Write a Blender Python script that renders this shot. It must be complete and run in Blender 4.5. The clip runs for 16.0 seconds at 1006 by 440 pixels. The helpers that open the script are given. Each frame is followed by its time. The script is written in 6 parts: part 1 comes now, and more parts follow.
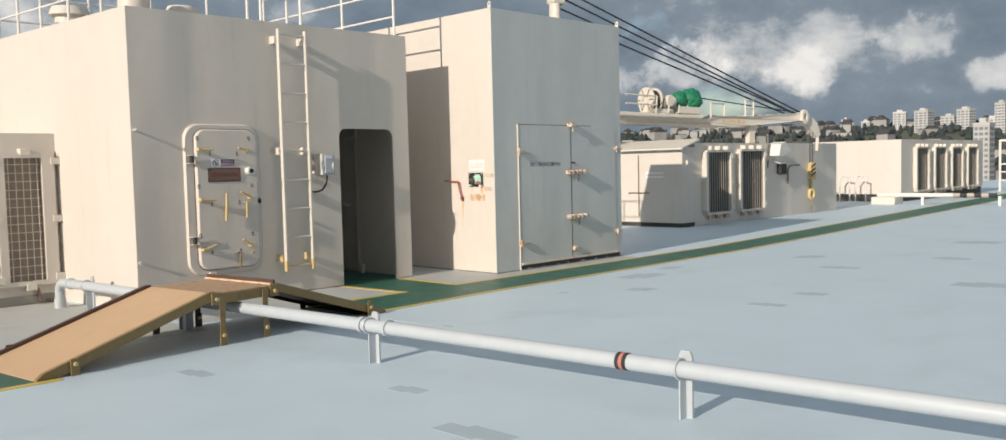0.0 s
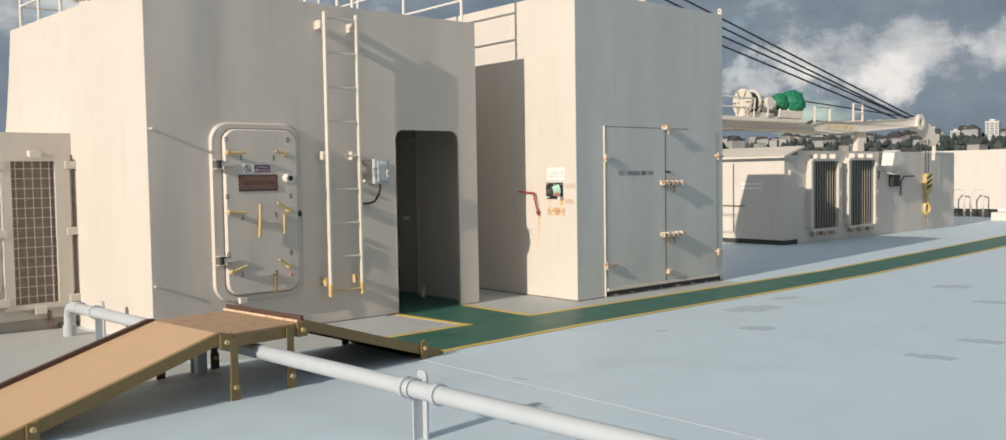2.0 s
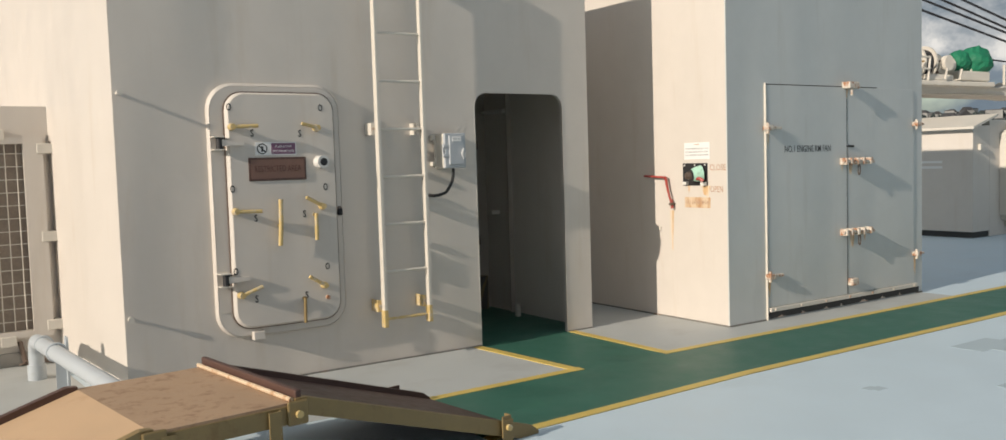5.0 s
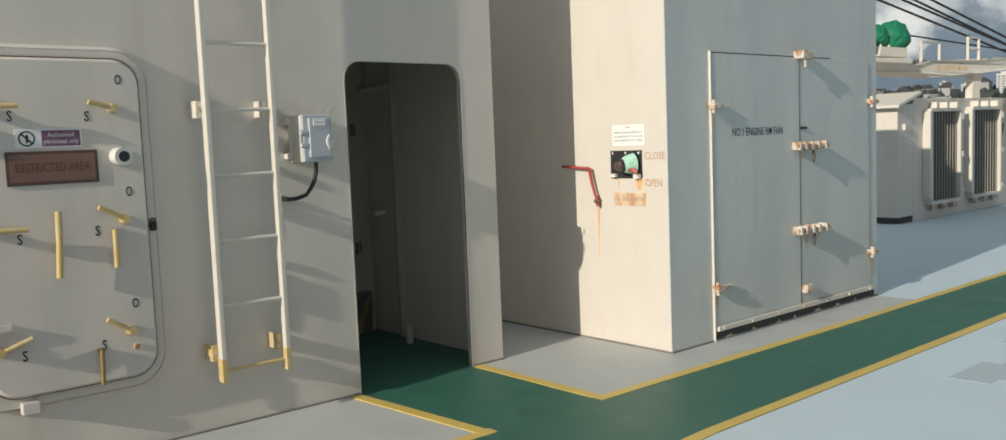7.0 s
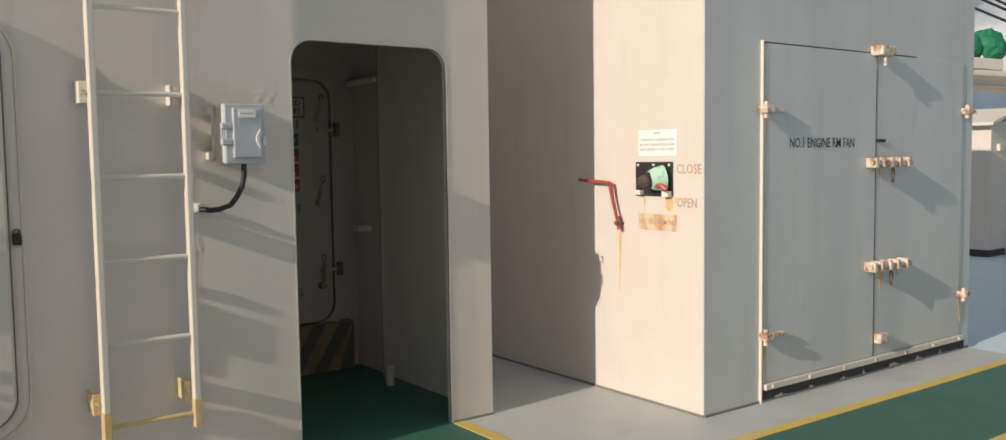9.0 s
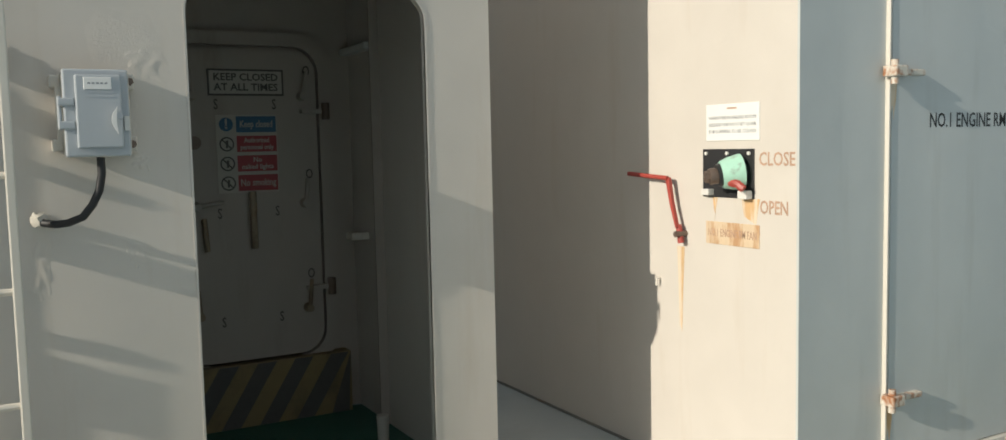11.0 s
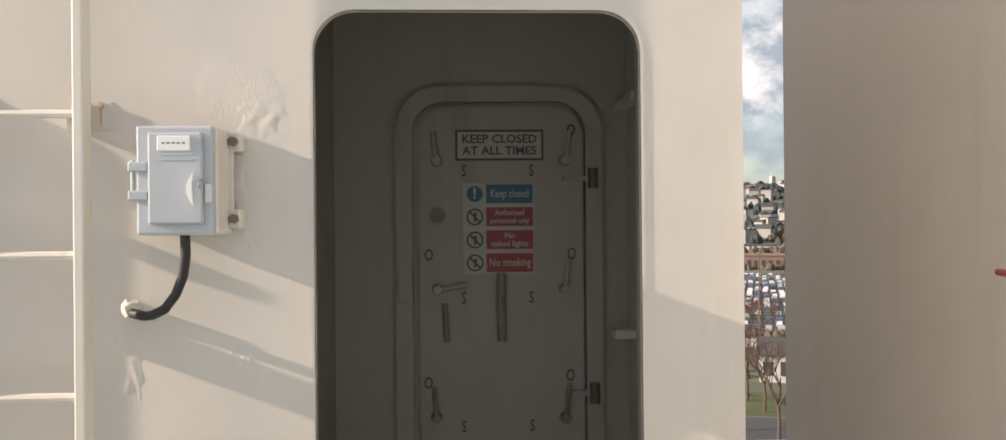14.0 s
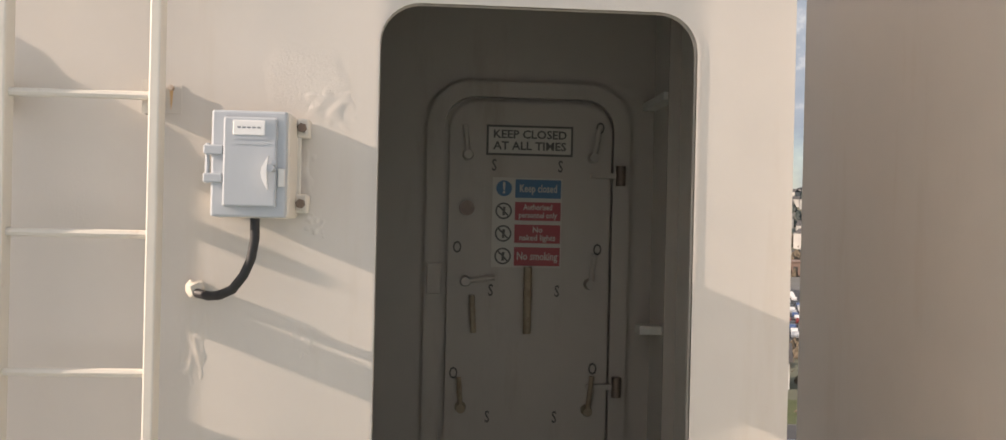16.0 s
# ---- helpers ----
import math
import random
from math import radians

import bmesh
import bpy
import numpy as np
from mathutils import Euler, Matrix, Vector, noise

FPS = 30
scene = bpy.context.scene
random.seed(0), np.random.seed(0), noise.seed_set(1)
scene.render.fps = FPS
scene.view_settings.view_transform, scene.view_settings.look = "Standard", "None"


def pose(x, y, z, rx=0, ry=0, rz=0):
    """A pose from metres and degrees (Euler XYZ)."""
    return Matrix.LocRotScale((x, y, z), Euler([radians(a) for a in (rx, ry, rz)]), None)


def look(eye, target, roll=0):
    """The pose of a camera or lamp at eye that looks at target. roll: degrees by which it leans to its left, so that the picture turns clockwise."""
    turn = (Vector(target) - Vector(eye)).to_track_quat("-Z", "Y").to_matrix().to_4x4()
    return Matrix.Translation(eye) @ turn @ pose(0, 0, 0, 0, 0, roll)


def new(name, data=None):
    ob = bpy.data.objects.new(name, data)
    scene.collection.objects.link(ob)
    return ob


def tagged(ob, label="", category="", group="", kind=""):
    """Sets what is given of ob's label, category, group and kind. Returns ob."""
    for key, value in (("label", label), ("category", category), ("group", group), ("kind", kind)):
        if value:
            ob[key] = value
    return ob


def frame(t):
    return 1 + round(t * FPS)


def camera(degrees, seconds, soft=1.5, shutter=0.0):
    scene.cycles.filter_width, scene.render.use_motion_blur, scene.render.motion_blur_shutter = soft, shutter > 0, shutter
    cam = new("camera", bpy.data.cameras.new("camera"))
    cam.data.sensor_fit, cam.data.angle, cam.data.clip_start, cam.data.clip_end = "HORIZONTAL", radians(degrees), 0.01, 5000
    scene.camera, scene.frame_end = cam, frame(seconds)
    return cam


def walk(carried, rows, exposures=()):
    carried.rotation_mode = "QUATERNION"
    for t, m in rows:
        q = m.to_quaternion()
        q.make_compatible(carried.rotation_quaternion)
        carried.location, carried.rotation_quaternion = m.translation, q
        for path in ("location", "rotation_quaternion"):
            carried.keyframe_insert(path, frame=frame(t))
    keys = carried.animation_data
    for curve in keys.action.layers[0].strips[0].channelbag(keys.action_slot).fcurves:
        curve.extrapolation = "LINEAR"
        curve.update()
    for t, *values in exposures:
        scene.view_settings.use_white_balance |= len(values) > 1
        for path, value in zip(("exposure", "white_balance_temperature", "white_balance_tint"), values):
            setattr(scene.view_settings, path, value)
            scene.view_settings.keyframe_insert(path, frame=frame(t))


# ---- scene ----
cam = camera(58.5, 16.0)
PATH = [
    (0, (9.687, -7.749, 1.503), (8.289, -6.325, 1.385), -1.4),
    (0.5, (9.344, -7.411, 1.518), (7.841, -6.098, 1.396), -1.6),
    (1, (8.98, -7.12, 1.519), (7.589, -5.686, 1.444), -1.1),
    (1.5, (8.667, -6.789, 1.524), (7.152, -5.488, 1.424), -1.4),
    (2, (8.322, -6.518, 1.52), (6.811, -5.211, 1.422), -0.9),
    (2.5, (7.953, -6.144, 1.518), (6.523, -4.751, 1.395), -1.1),
    (3, (7.569, -5.909, 1.514), (5.986, -4.692, 1.401), -1.4),
    (3.5, (7.175, -5.638, 1.483), (5.65, -4.348, 1.387), -1.5),
    (4, (6.832, -5.351, 1.504), (5.185, -4.22, 1.408), -1.4),
    (6.5, (5.061, -3.937, 1.452), (3.408, -2.823, 1.292), -2.2),
    (7, (4.773, -3.72, 1.528), (3.254, -2.431, 1.354), -2.3),
    (7.5, (4.643, -3.417, 1.509), (3.018, -2.262, 1.35), -2.4),
    (8, (4.569, -3.176, 1.523), (2.881, -2.115, 1.36), -3.2),
    (8.5, (4.351, -2.935, 1.464), (2.76, -1.729, 1.336), -1.4),
    (9, (4.127, -2.637, 1.471), (2.515, -1.462, 1.33), -0.8),
    (11.5, (3.034, -1.182, 1.462), (1.194, -0.419, 1.281), -2.0),
    (12, (2.881, -0.951, 1.489), (0.925, -0.554, 1.359), -1.7),
    (12.5, (2.664, -0.778, 1.482), (0.718, -0.333, 1.364), 0.0),
    (13, (2.535, -0.635, 1.474), (0.561, -0.329, 1.386), -1.4),
    (13.5, (2.438, -0.535, 1.494), (0.44, -0.453, 1.489), -1.4),
    (14, (2.414, -0.496, 1.484), (0.417, -0.397, 1.485), -0.5),
    (14.5, (2.422, -0.484, 1.47), (0.426, -0.367, 1.468), -0.2),
    (15, (2.413, -0.484, 1.479), (0.415, -0.379, 1.463), 0.4),
    (15.5, (2.426, -0.559, 1.468), (0.429, -0.445, 1.466), 0.9),
    (16, (2.467, -0.702, 1.469), (0.472, -0.566, 1.464), 1.3),
]
EXPOSURES = [
    (0.0, 0.0, 6350, 9),
    (0.5, -0.02, 6430, 10),
    (1.0, 0.0, 6340, 9),
    (3.0, -0.10, 6420, 9),
    (3.5, -0.08, 6300, 7),
    (4.0, -0.08, 6400, 9),
    (6.5, -0.14, 6380, 5),
    (7.0, -0.12, 6200, 4),
    (7.5, -0.10, 6450, 6),
    (8.0, -0.15, 6360, 1),
    (8.5, -0.10, 6220, 4),
    (9.0, -0.09, 6500, 10),
    (11.5, -0.06, 6150, 2),
    (12.0, -0.08, 6530, 11),
    (12.5, -0.12, 6400, 7),
    (13.0, 0.44, 6560, 11),
    (13.5, 0.88, 6800, 15),
    (14.5, 0.92, 6880, 15),
    (16.0, 0.88, 7050, 18),
]
walk(cam, [(t, look(eye, target, roll)) for t, eye, target, roll in PATH], EXPOSURES)

# ---- world and sun ----
# light travels along (-0.10, 0.88, -0.34): low sun, grazing the walls that face +x
SUN_WAY = Vector((-0.096, 0.876, -0.337)).normalized()
SUN_EL = math.asin(-SUN_WAY.z)
SUN_AZ = math.atan2(-SUN_WAY.x, -SUN_WAY.y)

world = bpy.data.worlds.new("world")
scene.world = world
world.use_nodes = True
wn, wl = world.node_tree.nodes, world.node_tree.links
wn.clear()


def wnode(kind, **props):
    n = wn.new(kind)
    for k, v in props.items():
        n.inputs[k].default_value = v
    return n


sky = wn.new("ShaderNodeTexSky")
sky.sky_type = "NISHITA"
sky.sun_disc = False
sky.sun_elevation = SUN_EL
sky.sun_rotation = SUN_AZ
sky_bg = wn.new("ShaderNodeBackground")
sky_bg.inputs["Strength"].default_value = 0.1
wl.new(sky.outputs[0], sky_bg.inputs[0])
# broken cumulus: two noise layers on the view direction flattened towards the horizon
coord = wn.new("ShaderNodeTexCoord")
wmap = wn.new("ShaderNodeMapping")
wmap.inputs["Scale"].default_value = (1.0, 1.0, 2.1)
wmap.inputs["Location"].default_value = (0.35, 0.1, 0.12)
wl.new(coord.outputs["Generated"], wmap.inputs[0])
n1 = wn.new("ShaderNodeTexNoise")
n1.inputs["Scale"].default_value = 3.3
n1.inputs["Detail"].default_value = 9
n1.inputs["Roughness"].default_value = 0.52
n1.inputs["Distortion"].default_value = 0.25
wl.new(wmap.outputs[0], n1.inputs["Vector"])
n2 = wn.new("ShaderNodeTexNoise")
n2.inputs["Scale"].default_value = 5.5
n2.inputs["Detail"].default_value = 10
n2.inputs["Roughness"].default_value = 0.6
wmap2 = wn.new("ShaderNodeMapping")
wmap2.inputs["Location"].default_value = (2.3, 1.1, 0.4)
wmap2.inputs["Scale"].default_value = (1.0, 1.0, 1.7)
wl.new(coord.outputs["Generated"], wmap2.inputs[0])
wl.new(wmap2.outputs[0], n2.inputs["Vector"])
cover = wn.new("ShaderNodeValToRGB")
cover.color_ramp.elements[0].position, cover.color_ramp.elements[0].color = 0.31, (0, 0, 0, 1)
cover.color_ramp.elements[1].position, cover.color_ramp.elements[1].color = 0.41, (1, 1, 1, 1)
wl.new(n1.outputs["Fac"], cover.inputs[0])
shade = wn.new("ShaderNodeValToRGB")
cr = shade.color_ramp
cr.elements[0].position, cr.elements[0].color = 0.40, (0.17, 0.22, 0.275, 1)
cr.elements[1].position, cr.elements[1].color = 0.64, (1.0, 0.95, 0.89, 1)
e = cr.elements.new(0.505)
e.color = (0.27, 0.32, 0.37, 1)
e = cr.elements.new(0.55)
e.color = (0.58, 0.59, 0.60, 1)
# cumulus heads standing over the town, ragged by a finer noise
n3 = wn.new("ShaderNodeTexNoise")
n3.inputs["Scale"].default_value = 15.0
n3.inputs["Detail"].default_value = 9
n3.inputs["Roughness"].default_value = 0.6
wl.new(coord.outputs["Generated"], n3.inputs["Vector"])


def wmath(op, a, b):
    n = wn.new("ShaderNodeMath")
    n.operation = op
    for k, v in enumerate((a, b)):
        if isinstance(v, (int, float)):
            n.inputs[k].default_value = v
        else:
            wl.new(v, n.inputs[k])
    return n.outputs[0]


ragged = wmath("MULTIPLY", wmath("SUBTRACT", 0.5, n3.outputs["Fac"]), 2.6)
tone = wmath("ADD", wmath("MULTIPLY", n2.outputs["Fac"], 0.5), 0.225)
for way, wide, high, lift in (((-0.541, 0.835, 0.088), 0.085, 0.045, 0.105), ((-0.434, 0.896, 0.094), 0.050, 0.028, 0.10), ((-0.337, 0.934, 0.121), 0.065, 0.030, 0.075),
                              ((-0.262, 0.962, 0.080), 0.042, 0.024, 0.10), ((-0.44, 0.89, 0.115), 0.14, 0.06, 0.045), ((-0.93, 0.35, 0.30), 0.2, 0.2, 0.05), ((-0.80, 0.60, 0.30), 0.14, 0.08, 0.1)):
    off = wn.new("ShaderNodeVectorMath")
    off.operation = "SUBTRACT"
    wl.new(coord.outputs["Generated"], off.inputs[0])
    off.inputs[1].default_value = way
    scl = wn.new("ShaderNodeVectorMath")
    scl.operation = "MULTIPLY"
    wl.new(off.outputs[0], scl.inputs[0])
    scl.inputs[1].default_value = (1 / wide, 1 / wide, 1 / high)
    ln_ = wn.new("ShaderNodeVectorMath")
    ln_.operation = "LENGTH"
    wl.new(scl.outputs[0], ln_.inputs[0])
    puff = wn.new("ShaderNodeMapRange")
    puff.interpolation_type = "SMOOTHSTEP"
    puff.inputs["From Min"].default_value, puff.inputs["From Max"].default_value = 0.95, 0.25
    puff.inputs["To Min"].default_value, puff.inputs["To Max"].default_value = 0.0, lift
    wl.new(wmath("ADD", ln_.outputs["Value"], ragged), puff.inputs[0])
    tone = wmath("ADD", tone, puff.outputs[0])
# unseen brighter cloud towards the sun and overhead, added to lift ambient light
sunward = wn.new("ShaderNodeVectorMath")
sunward.operation = "DOT_PRODUCT"
wl.new(coord.outputs["Generated"], sunward.inputs[0])
sunward.inputs[1].default_value = (0.25, -0.72, 0.65)
thin = wn.new("ShaderNodeMapRange")
thin.interpolation_type = "SMOOTHSTEP"
thin.inputs["From Min"].default_value, thin.inputs["From Max"].default_value = -0.2, 0.8
thin.inputs["To Max"].default_value = 0.06
wl.new(sunward.outputs["Value"], thin.inputs[0])
tone = wmath("ADD", tone, thin.outputs[0])
wl.new(tone, shade.inputs[0])
cloud_bg = wn.new("ShaderNodeBackground")
cloud_bg.inputs["Strength"].default_value = 0.88
wl.new(shade.outputs[0], cloud_bg.inputs[0])
wmix = wn.new("ShaderNodeMixShader")
wl.new(cover.outputs[0], wmix.inputs[0])
wl.new(sky_bg.outputs[0], wmix.inputs[1])
wl.new(cloud_bg.outputs[0], wmix.inputs[2])
wout = wn.new("ShaderNodeOutputWorld")
wl.new(wmix.outputs[0], wout.inputs[0])

sun_data = bpy.data.lights.new("sun", "SUN")
sun_data.energy = 4.35
sun_data.angle = radians(0.4)
sun_data.color = (1.0, 0.86, 0.72)
sun = new("sun", sun_data)
sun.matrix_world = look((0, -30, 14), Vector((0, -30, 14)) + SUN_WAY)


# ---- materials ----
def material(name, color, rough=0.5, metal=0.0, vary=0.1, grain=9.0, bump=0.1, bump_scale=60.0, dirt=None, dirt_amount=0.0,
             dirt_scale=(3, 3, 3), warp=0.0, warp_scale=(1.2, 1.2, 1.2), dirt_at=0.56, coat=0.0, per_object=0.0, blister=0.0):
    m = bpy.data.materials.new(name)
    m.use_nodes = True
    nt = m.node_tree
    b = nt.nodes["Principled BSDF"]
    b.inputs["Metallic"].default_value = metal
    b.inputs["Coat Weight"].default_value = coat
    tc = nt.nodes.new("ShaderNodeTexCoord")
    geo = nt.nodes.new("ShaderNodeNewGeometry")

    def noise_node(scale, vec_scale=(1, 1, 1), detail=5, roughness=0.6):
        mp = nt.nodes.new("ShaderNodeMapping")
        mp.inputs["Scale"].default_value = vec_scale
        nt.links.new(geo.outputs["Position"], mp.inputs[0])
        n = nt.nodes.new("ShaderNodeTexNoise")
        n.inputs["Scale"].default_value = scale
        n.inputs["Detail"].default_value = detail
        n.inputs["Roughness"].default_value = roughness
        nt.links.new(mp.outputs[0], n.inputs["Vector"])
        return n

    big, small = noise_node(grain * 0.12), noise_node(grain)
    add = nt.nodes.new("ShaderNodeMath")
    add.operation = "ADD"
    nt.links.new(big.outputs["Fac"], add.inputs[0])
    nt.links.new(small.outputs["Fac"], add.inputs[1])
    rng = nt.nodes.new("ShaderNodeMapRange")
    rng.inputs["From Min"].default_value, rng.inputs["From Max"].default_value = 0.6, 1.4
    rng.inputs["To Min"].default_value, rng.inputs["To Max"].default_value = 1 - vary, 1 + vary
    nt.links.new(add.outputs[0], rng.inputs[0])
    mul = nt.nodes.new("ShaderNodeVectorMath")
    mul.operation = "SCALE"
    mul.inputs[0].default_value = color
    nt.links.new(rng.outputs[0], mul.inputs["Scale"])
    col = mul.outputs[0]
    if per_object:
        info = nt.nodes.new("ShaderNodeObjectInfo")
        r2 = nt.nodes.new("ShaderNodeMapRange")
        r2.inputs["To Min"].default_value, r2.inputs["To Max"].default_value = 1 - per_object, 1 + per_object
        nt.links.new(info.outputs["Random"], r2.inputs[0])
        m2 = nt.nodes.new("ShaderNodeVectorMath")
        m2.operation = "SCALE"
        nt.links.new(col, m2.inputs[0])
        nt.links.new(r2.outputs[0], m2.inputs["Scale"])
        col = m2.outputs[0]
    if dirt:
        dn = noise_node(1.0, dirt_scale, 8, 0.65)
        ramp = nt.nodes.new("ShaderNodeMapRange")
        ramp.inputs["From Min"].default_value, ramp.inputs["From Max"].default_value = dirt_at, dirt_at + 0.14
        ramp.inputs["To Max"].default_value = dirt_amount
        nt.links.new(dn.outputs["Fac"], ramp.inputs[0])
        mx = nt.nodes.new("ShaderNodeMix")
        mx.data_type = "RGBA"
        nt.links.new(ramp.outputs[0], mx.inputs[0])
        nt.links.new(col, mx.inputs[6])
        mx.inputs[7].default_value = (*dirt, 1)
        col = mx.outputs[2]
    nt.links.new(col, b.inputs["Base Color"])
    rr = nt.nodes.new("ShaderNodeMapRange")
    rr.inputs["From Min"].default_value, rr.inputs["From Max"].default_value = 0.3, 0.7
    rr.inputs["To Min"].default_value, rr.inputs["To Max"].default_value = max(0.05, rough - 0.08), min(1, rough + 0.08)
    nt.links.new(small.outputs["Fac"], rr.inputs[0])
    nt.links.new(rr.outputs[0], b.inputs["Roughness"])
    prev = None
    if warp:
        wn_ = noise_node(1.0, warp_scale, 1, 0.4)
        bp = nt.nodes.new("ShaderNodeBump")
        bp.inputs["Strength"].default_value = 1.0
        bp.inputs["Distance"].default_value = warp
        nt.links.new(wn_.outputs["Fac"], bp.inputs["Height"])
        prev = bp
    if bump:
        fine = noise_node(bump_scale, (1, 1, 1), 3)
        bp = nt.nodes.new("ShaderNodeBump")
        bp.inputs["Strength"].default_value = bump
        bp.inputs["Distance"].default_value = 0.004
        nt.links.new(fine.outputs["Fac"], bp.inputs["Height"])
        if prev:
            nt.links.new(prev.outputs[0], bp.inputs["Normal"])
        prev = bp
    if blister:
        # patches of crusted, over-painted scale
        crust, where = noise_node(130.0, (1, 1, 1), 4, 0.7), noise_node(2.3, (1, 1, 1), 3, 0.5)
        mask = nt.nodes.new("ShaderNodeMapRange")
        mask.inputs["From Min"].default_value, mask.inputs["From Max"].default_value = 0.60, 0.68
        nt.links.new(where.outputs["Fac"], mask.inputs[0])
        mm = nt.nodes.new("ShaderNodeMath")
        mm.operation = "MULTIPLY"
        nt.links.new(crust.outputs["Fac"], mm.inputs[0])
        nt.links.new(mask.outputs[0], mm.inputs[1])
        bp = nt.nodes.new("ShaderNodeBump")
        bp.inputs["Strength"].default_value = blister
        bp.inputs["Distance"].default_value = 0.004
        nt.links.new(mm.outputs[0], bp.inputs["Height"])
        nt.links.new(prev.outputs[0], bp.inputs["Normal"])
        prev = bp
    if prev:
        nt.links.new(prev.outputs[0], b.inputs["Normal"])
    return m


CREAM = material("cream_paint", (0.63, 0.582, 0.525), 0.5, vary=0.04, grain=5, bump=0.07, bump_scale=45,
                 dirt=(0.50, 0.41, 0.31), dirt_amount=0.24, dirt_scale=(5, 5, 0.6), warp=0.04, warp_scale=(1.5, 1.5, 0.3), blister=0.5)
# Weaker sun on the fan house front is put into this cooler grey.
FAN_COOLED = material("cream_paint_cooled_for_less_sun", (0.55, 0.568, 0.555), 0.5, vary=0.05, grain=5, bump=0.08, bump_scale=45,
                    dirt=(0.44, 0.44, 0.41), dirt_amount=0.35, dirt_scale=(5, 5, 0.5), warp=0.03, warp_scale=(1.5, 1.5, 0.3), blister=0.5)
CREAM_METAL = material("cream_fitting_paint", (0.65, 0.61, 0.54), 0.45, vary=0.05, grain=14, bump=0.08,
                       dirt=(0.36, 0.16, 0.06), dirt_amount=0.35, dirt_scale=(9, 9, 5), dirt_at=0.62)
RUSTY = material("rusting_cream_paint", (0.64, 0.59, 0.51), 0.6, vary=0.1, grain=25, bump=0.25,
                 dirt=(0.33, 0.125, 0.04), dirt_amount=0.95, dirt_scale=(24, 24, 18), dirt_at=0.46)
RUST_STAIN = material("rust_stain", (0.62, 0.40, 0.20), 0.7, vary=0.2, grain=20, bump=0.05,
                      dirt=(0.72, 0.62, 0.48), dirt_amount=0.9, dirt_scale=(40, 40, 3), dirt_at=0.45)
DECK = material("blue_grey_deck_paint", (0.56, 0.67, 0.735), 0.55, vary=0.05, grain=2.5, bump=0.15, bump_scale=90,
                dirt=(0.47, 0.565, 0.61), dirt_amount=0.5, dirt_scale=(0.8, 0.5, 1), dirt_at=0.55)
DECK_GREY = material("worn_grey_deck_paint", (0.455, 0.475, 0.465), 0.6, vary=0.07, grain=3, bump=0.18, bump_scale=90,
                     dirt=(0.36, 0.36, 0.34), dirt_amount=0.5, dirt_scale=(1.6, 1.1, 1), dirt_at=0.52)
DECK_PATCH = material("darker_deck_patch_paint", (0.43, 0.52, 0.565), 0.55, vary=0.06, grain=6, bump=0.15, bump_scale=90)
GREEN = material("green_walkway_paint", (0.036, 0.128, 0.092), 0.5, vary=0.14, grain=3, bump=0.2, bump_scale=110,
                 dirt=(0.045, 0.17, 0.11), dirt_amount=0.5, dirt_scale=(2.2, 2.2, 1), dirt_at=0.58)
YELLOW = material("yellow_line_paint", (0.62, 0.46, 0.12), 0.55, vary=0.14, grain=12, bump=0.15,
                  dirt=(0.42, 0.36, 0.2), dirt_amount=0.5, dirt_scale=(6, 6, 1))
YELLOW_METAL = material("yellow_gloss_paint", (0.58, 0.43, 0.18), 0.36, vary=0.14, grain=20, bump=0.15,
                        dirt=(0.56, 0.50, 0.40), dirt_amount=0.75, dirt_scale=(22, 22, 14), dirt_at=0.50)
OCHRE = material("ochre_frame_paint", (0.25, 0.175, 0.07), 0.5, vary=0.14, grain=16, bump=0.15,
                 dirt=(0.16, 0.08, 0.03), dirt_amount=0.6, dirt_scale=(10, 10, 8))
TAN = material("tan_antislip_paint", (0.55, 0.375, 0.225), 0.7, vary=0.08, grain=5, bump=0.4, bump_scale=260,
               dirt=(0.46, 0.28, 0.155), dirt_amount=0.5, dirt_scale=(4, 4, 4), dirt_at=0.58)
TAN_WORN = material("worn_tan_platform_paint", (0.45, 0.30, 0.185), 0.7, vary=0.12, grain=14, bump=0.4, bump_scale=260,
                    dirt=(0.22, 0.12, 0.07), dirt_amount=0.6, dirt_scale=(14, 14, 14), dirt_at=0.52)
BROWN = material("dark_brown_finish", (0.095, 0.05, 0.038), 0.5, vary=0.2, grain=16, bump=0.2)
PIPE = material("pale_grey_pipe_paint", (0.45, 0.49, 0.52), 0.45, vary=0.05, grain=7, bump=0.05,
                dirt=(0.40, 0.40, 0.38), dirt_amount=0.35, dirt_scale=(4, 9, 9))
WHITE = material("white_paint", (0.72, 0.70, 0.66), 0.45, vary=0.05, grain=12, bump=0.05,
                 dirt=(0.45, 0.3, 0.18), dirt_amount=0.35, dirt_scale=(9, 9, 6), dirt_at=0.62)
GREY_PLASTIC = material("grey_enclosure", (0.45, 0.475, 0.50), 0.35, vary=0.03, grain=12, bump=0.05)
BLACK = material("black_rubber", (0.018, 0.018, 0.02), 0.55, vary=0.2, grain=20, bump=0.1)
BLACK_PAINT = material("black_stencil_paint", (0.03, 0.03, 0.03), 0.6, vary=0.3, grain=40, bump=0.0)
FADED = material("faded_brown_stencil_paint", (0.46, 0.30, 0.21), 0.6, vary=0.3, grain=60, bump=0.0)
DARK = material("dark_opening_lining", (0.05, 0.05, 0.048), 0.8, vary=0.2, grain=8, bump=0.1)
MESH_DARK = material("dark_brown_mesh_backing", (0.25, 0.205, 0.165), 0.8, vary=0.25, grain=60, bump=0.5, bump_scale=300)
RED = material("red_paint", (0.38, 0.065, 0.05), 0.45, vary=0.15, grain=25, bump=0.1)
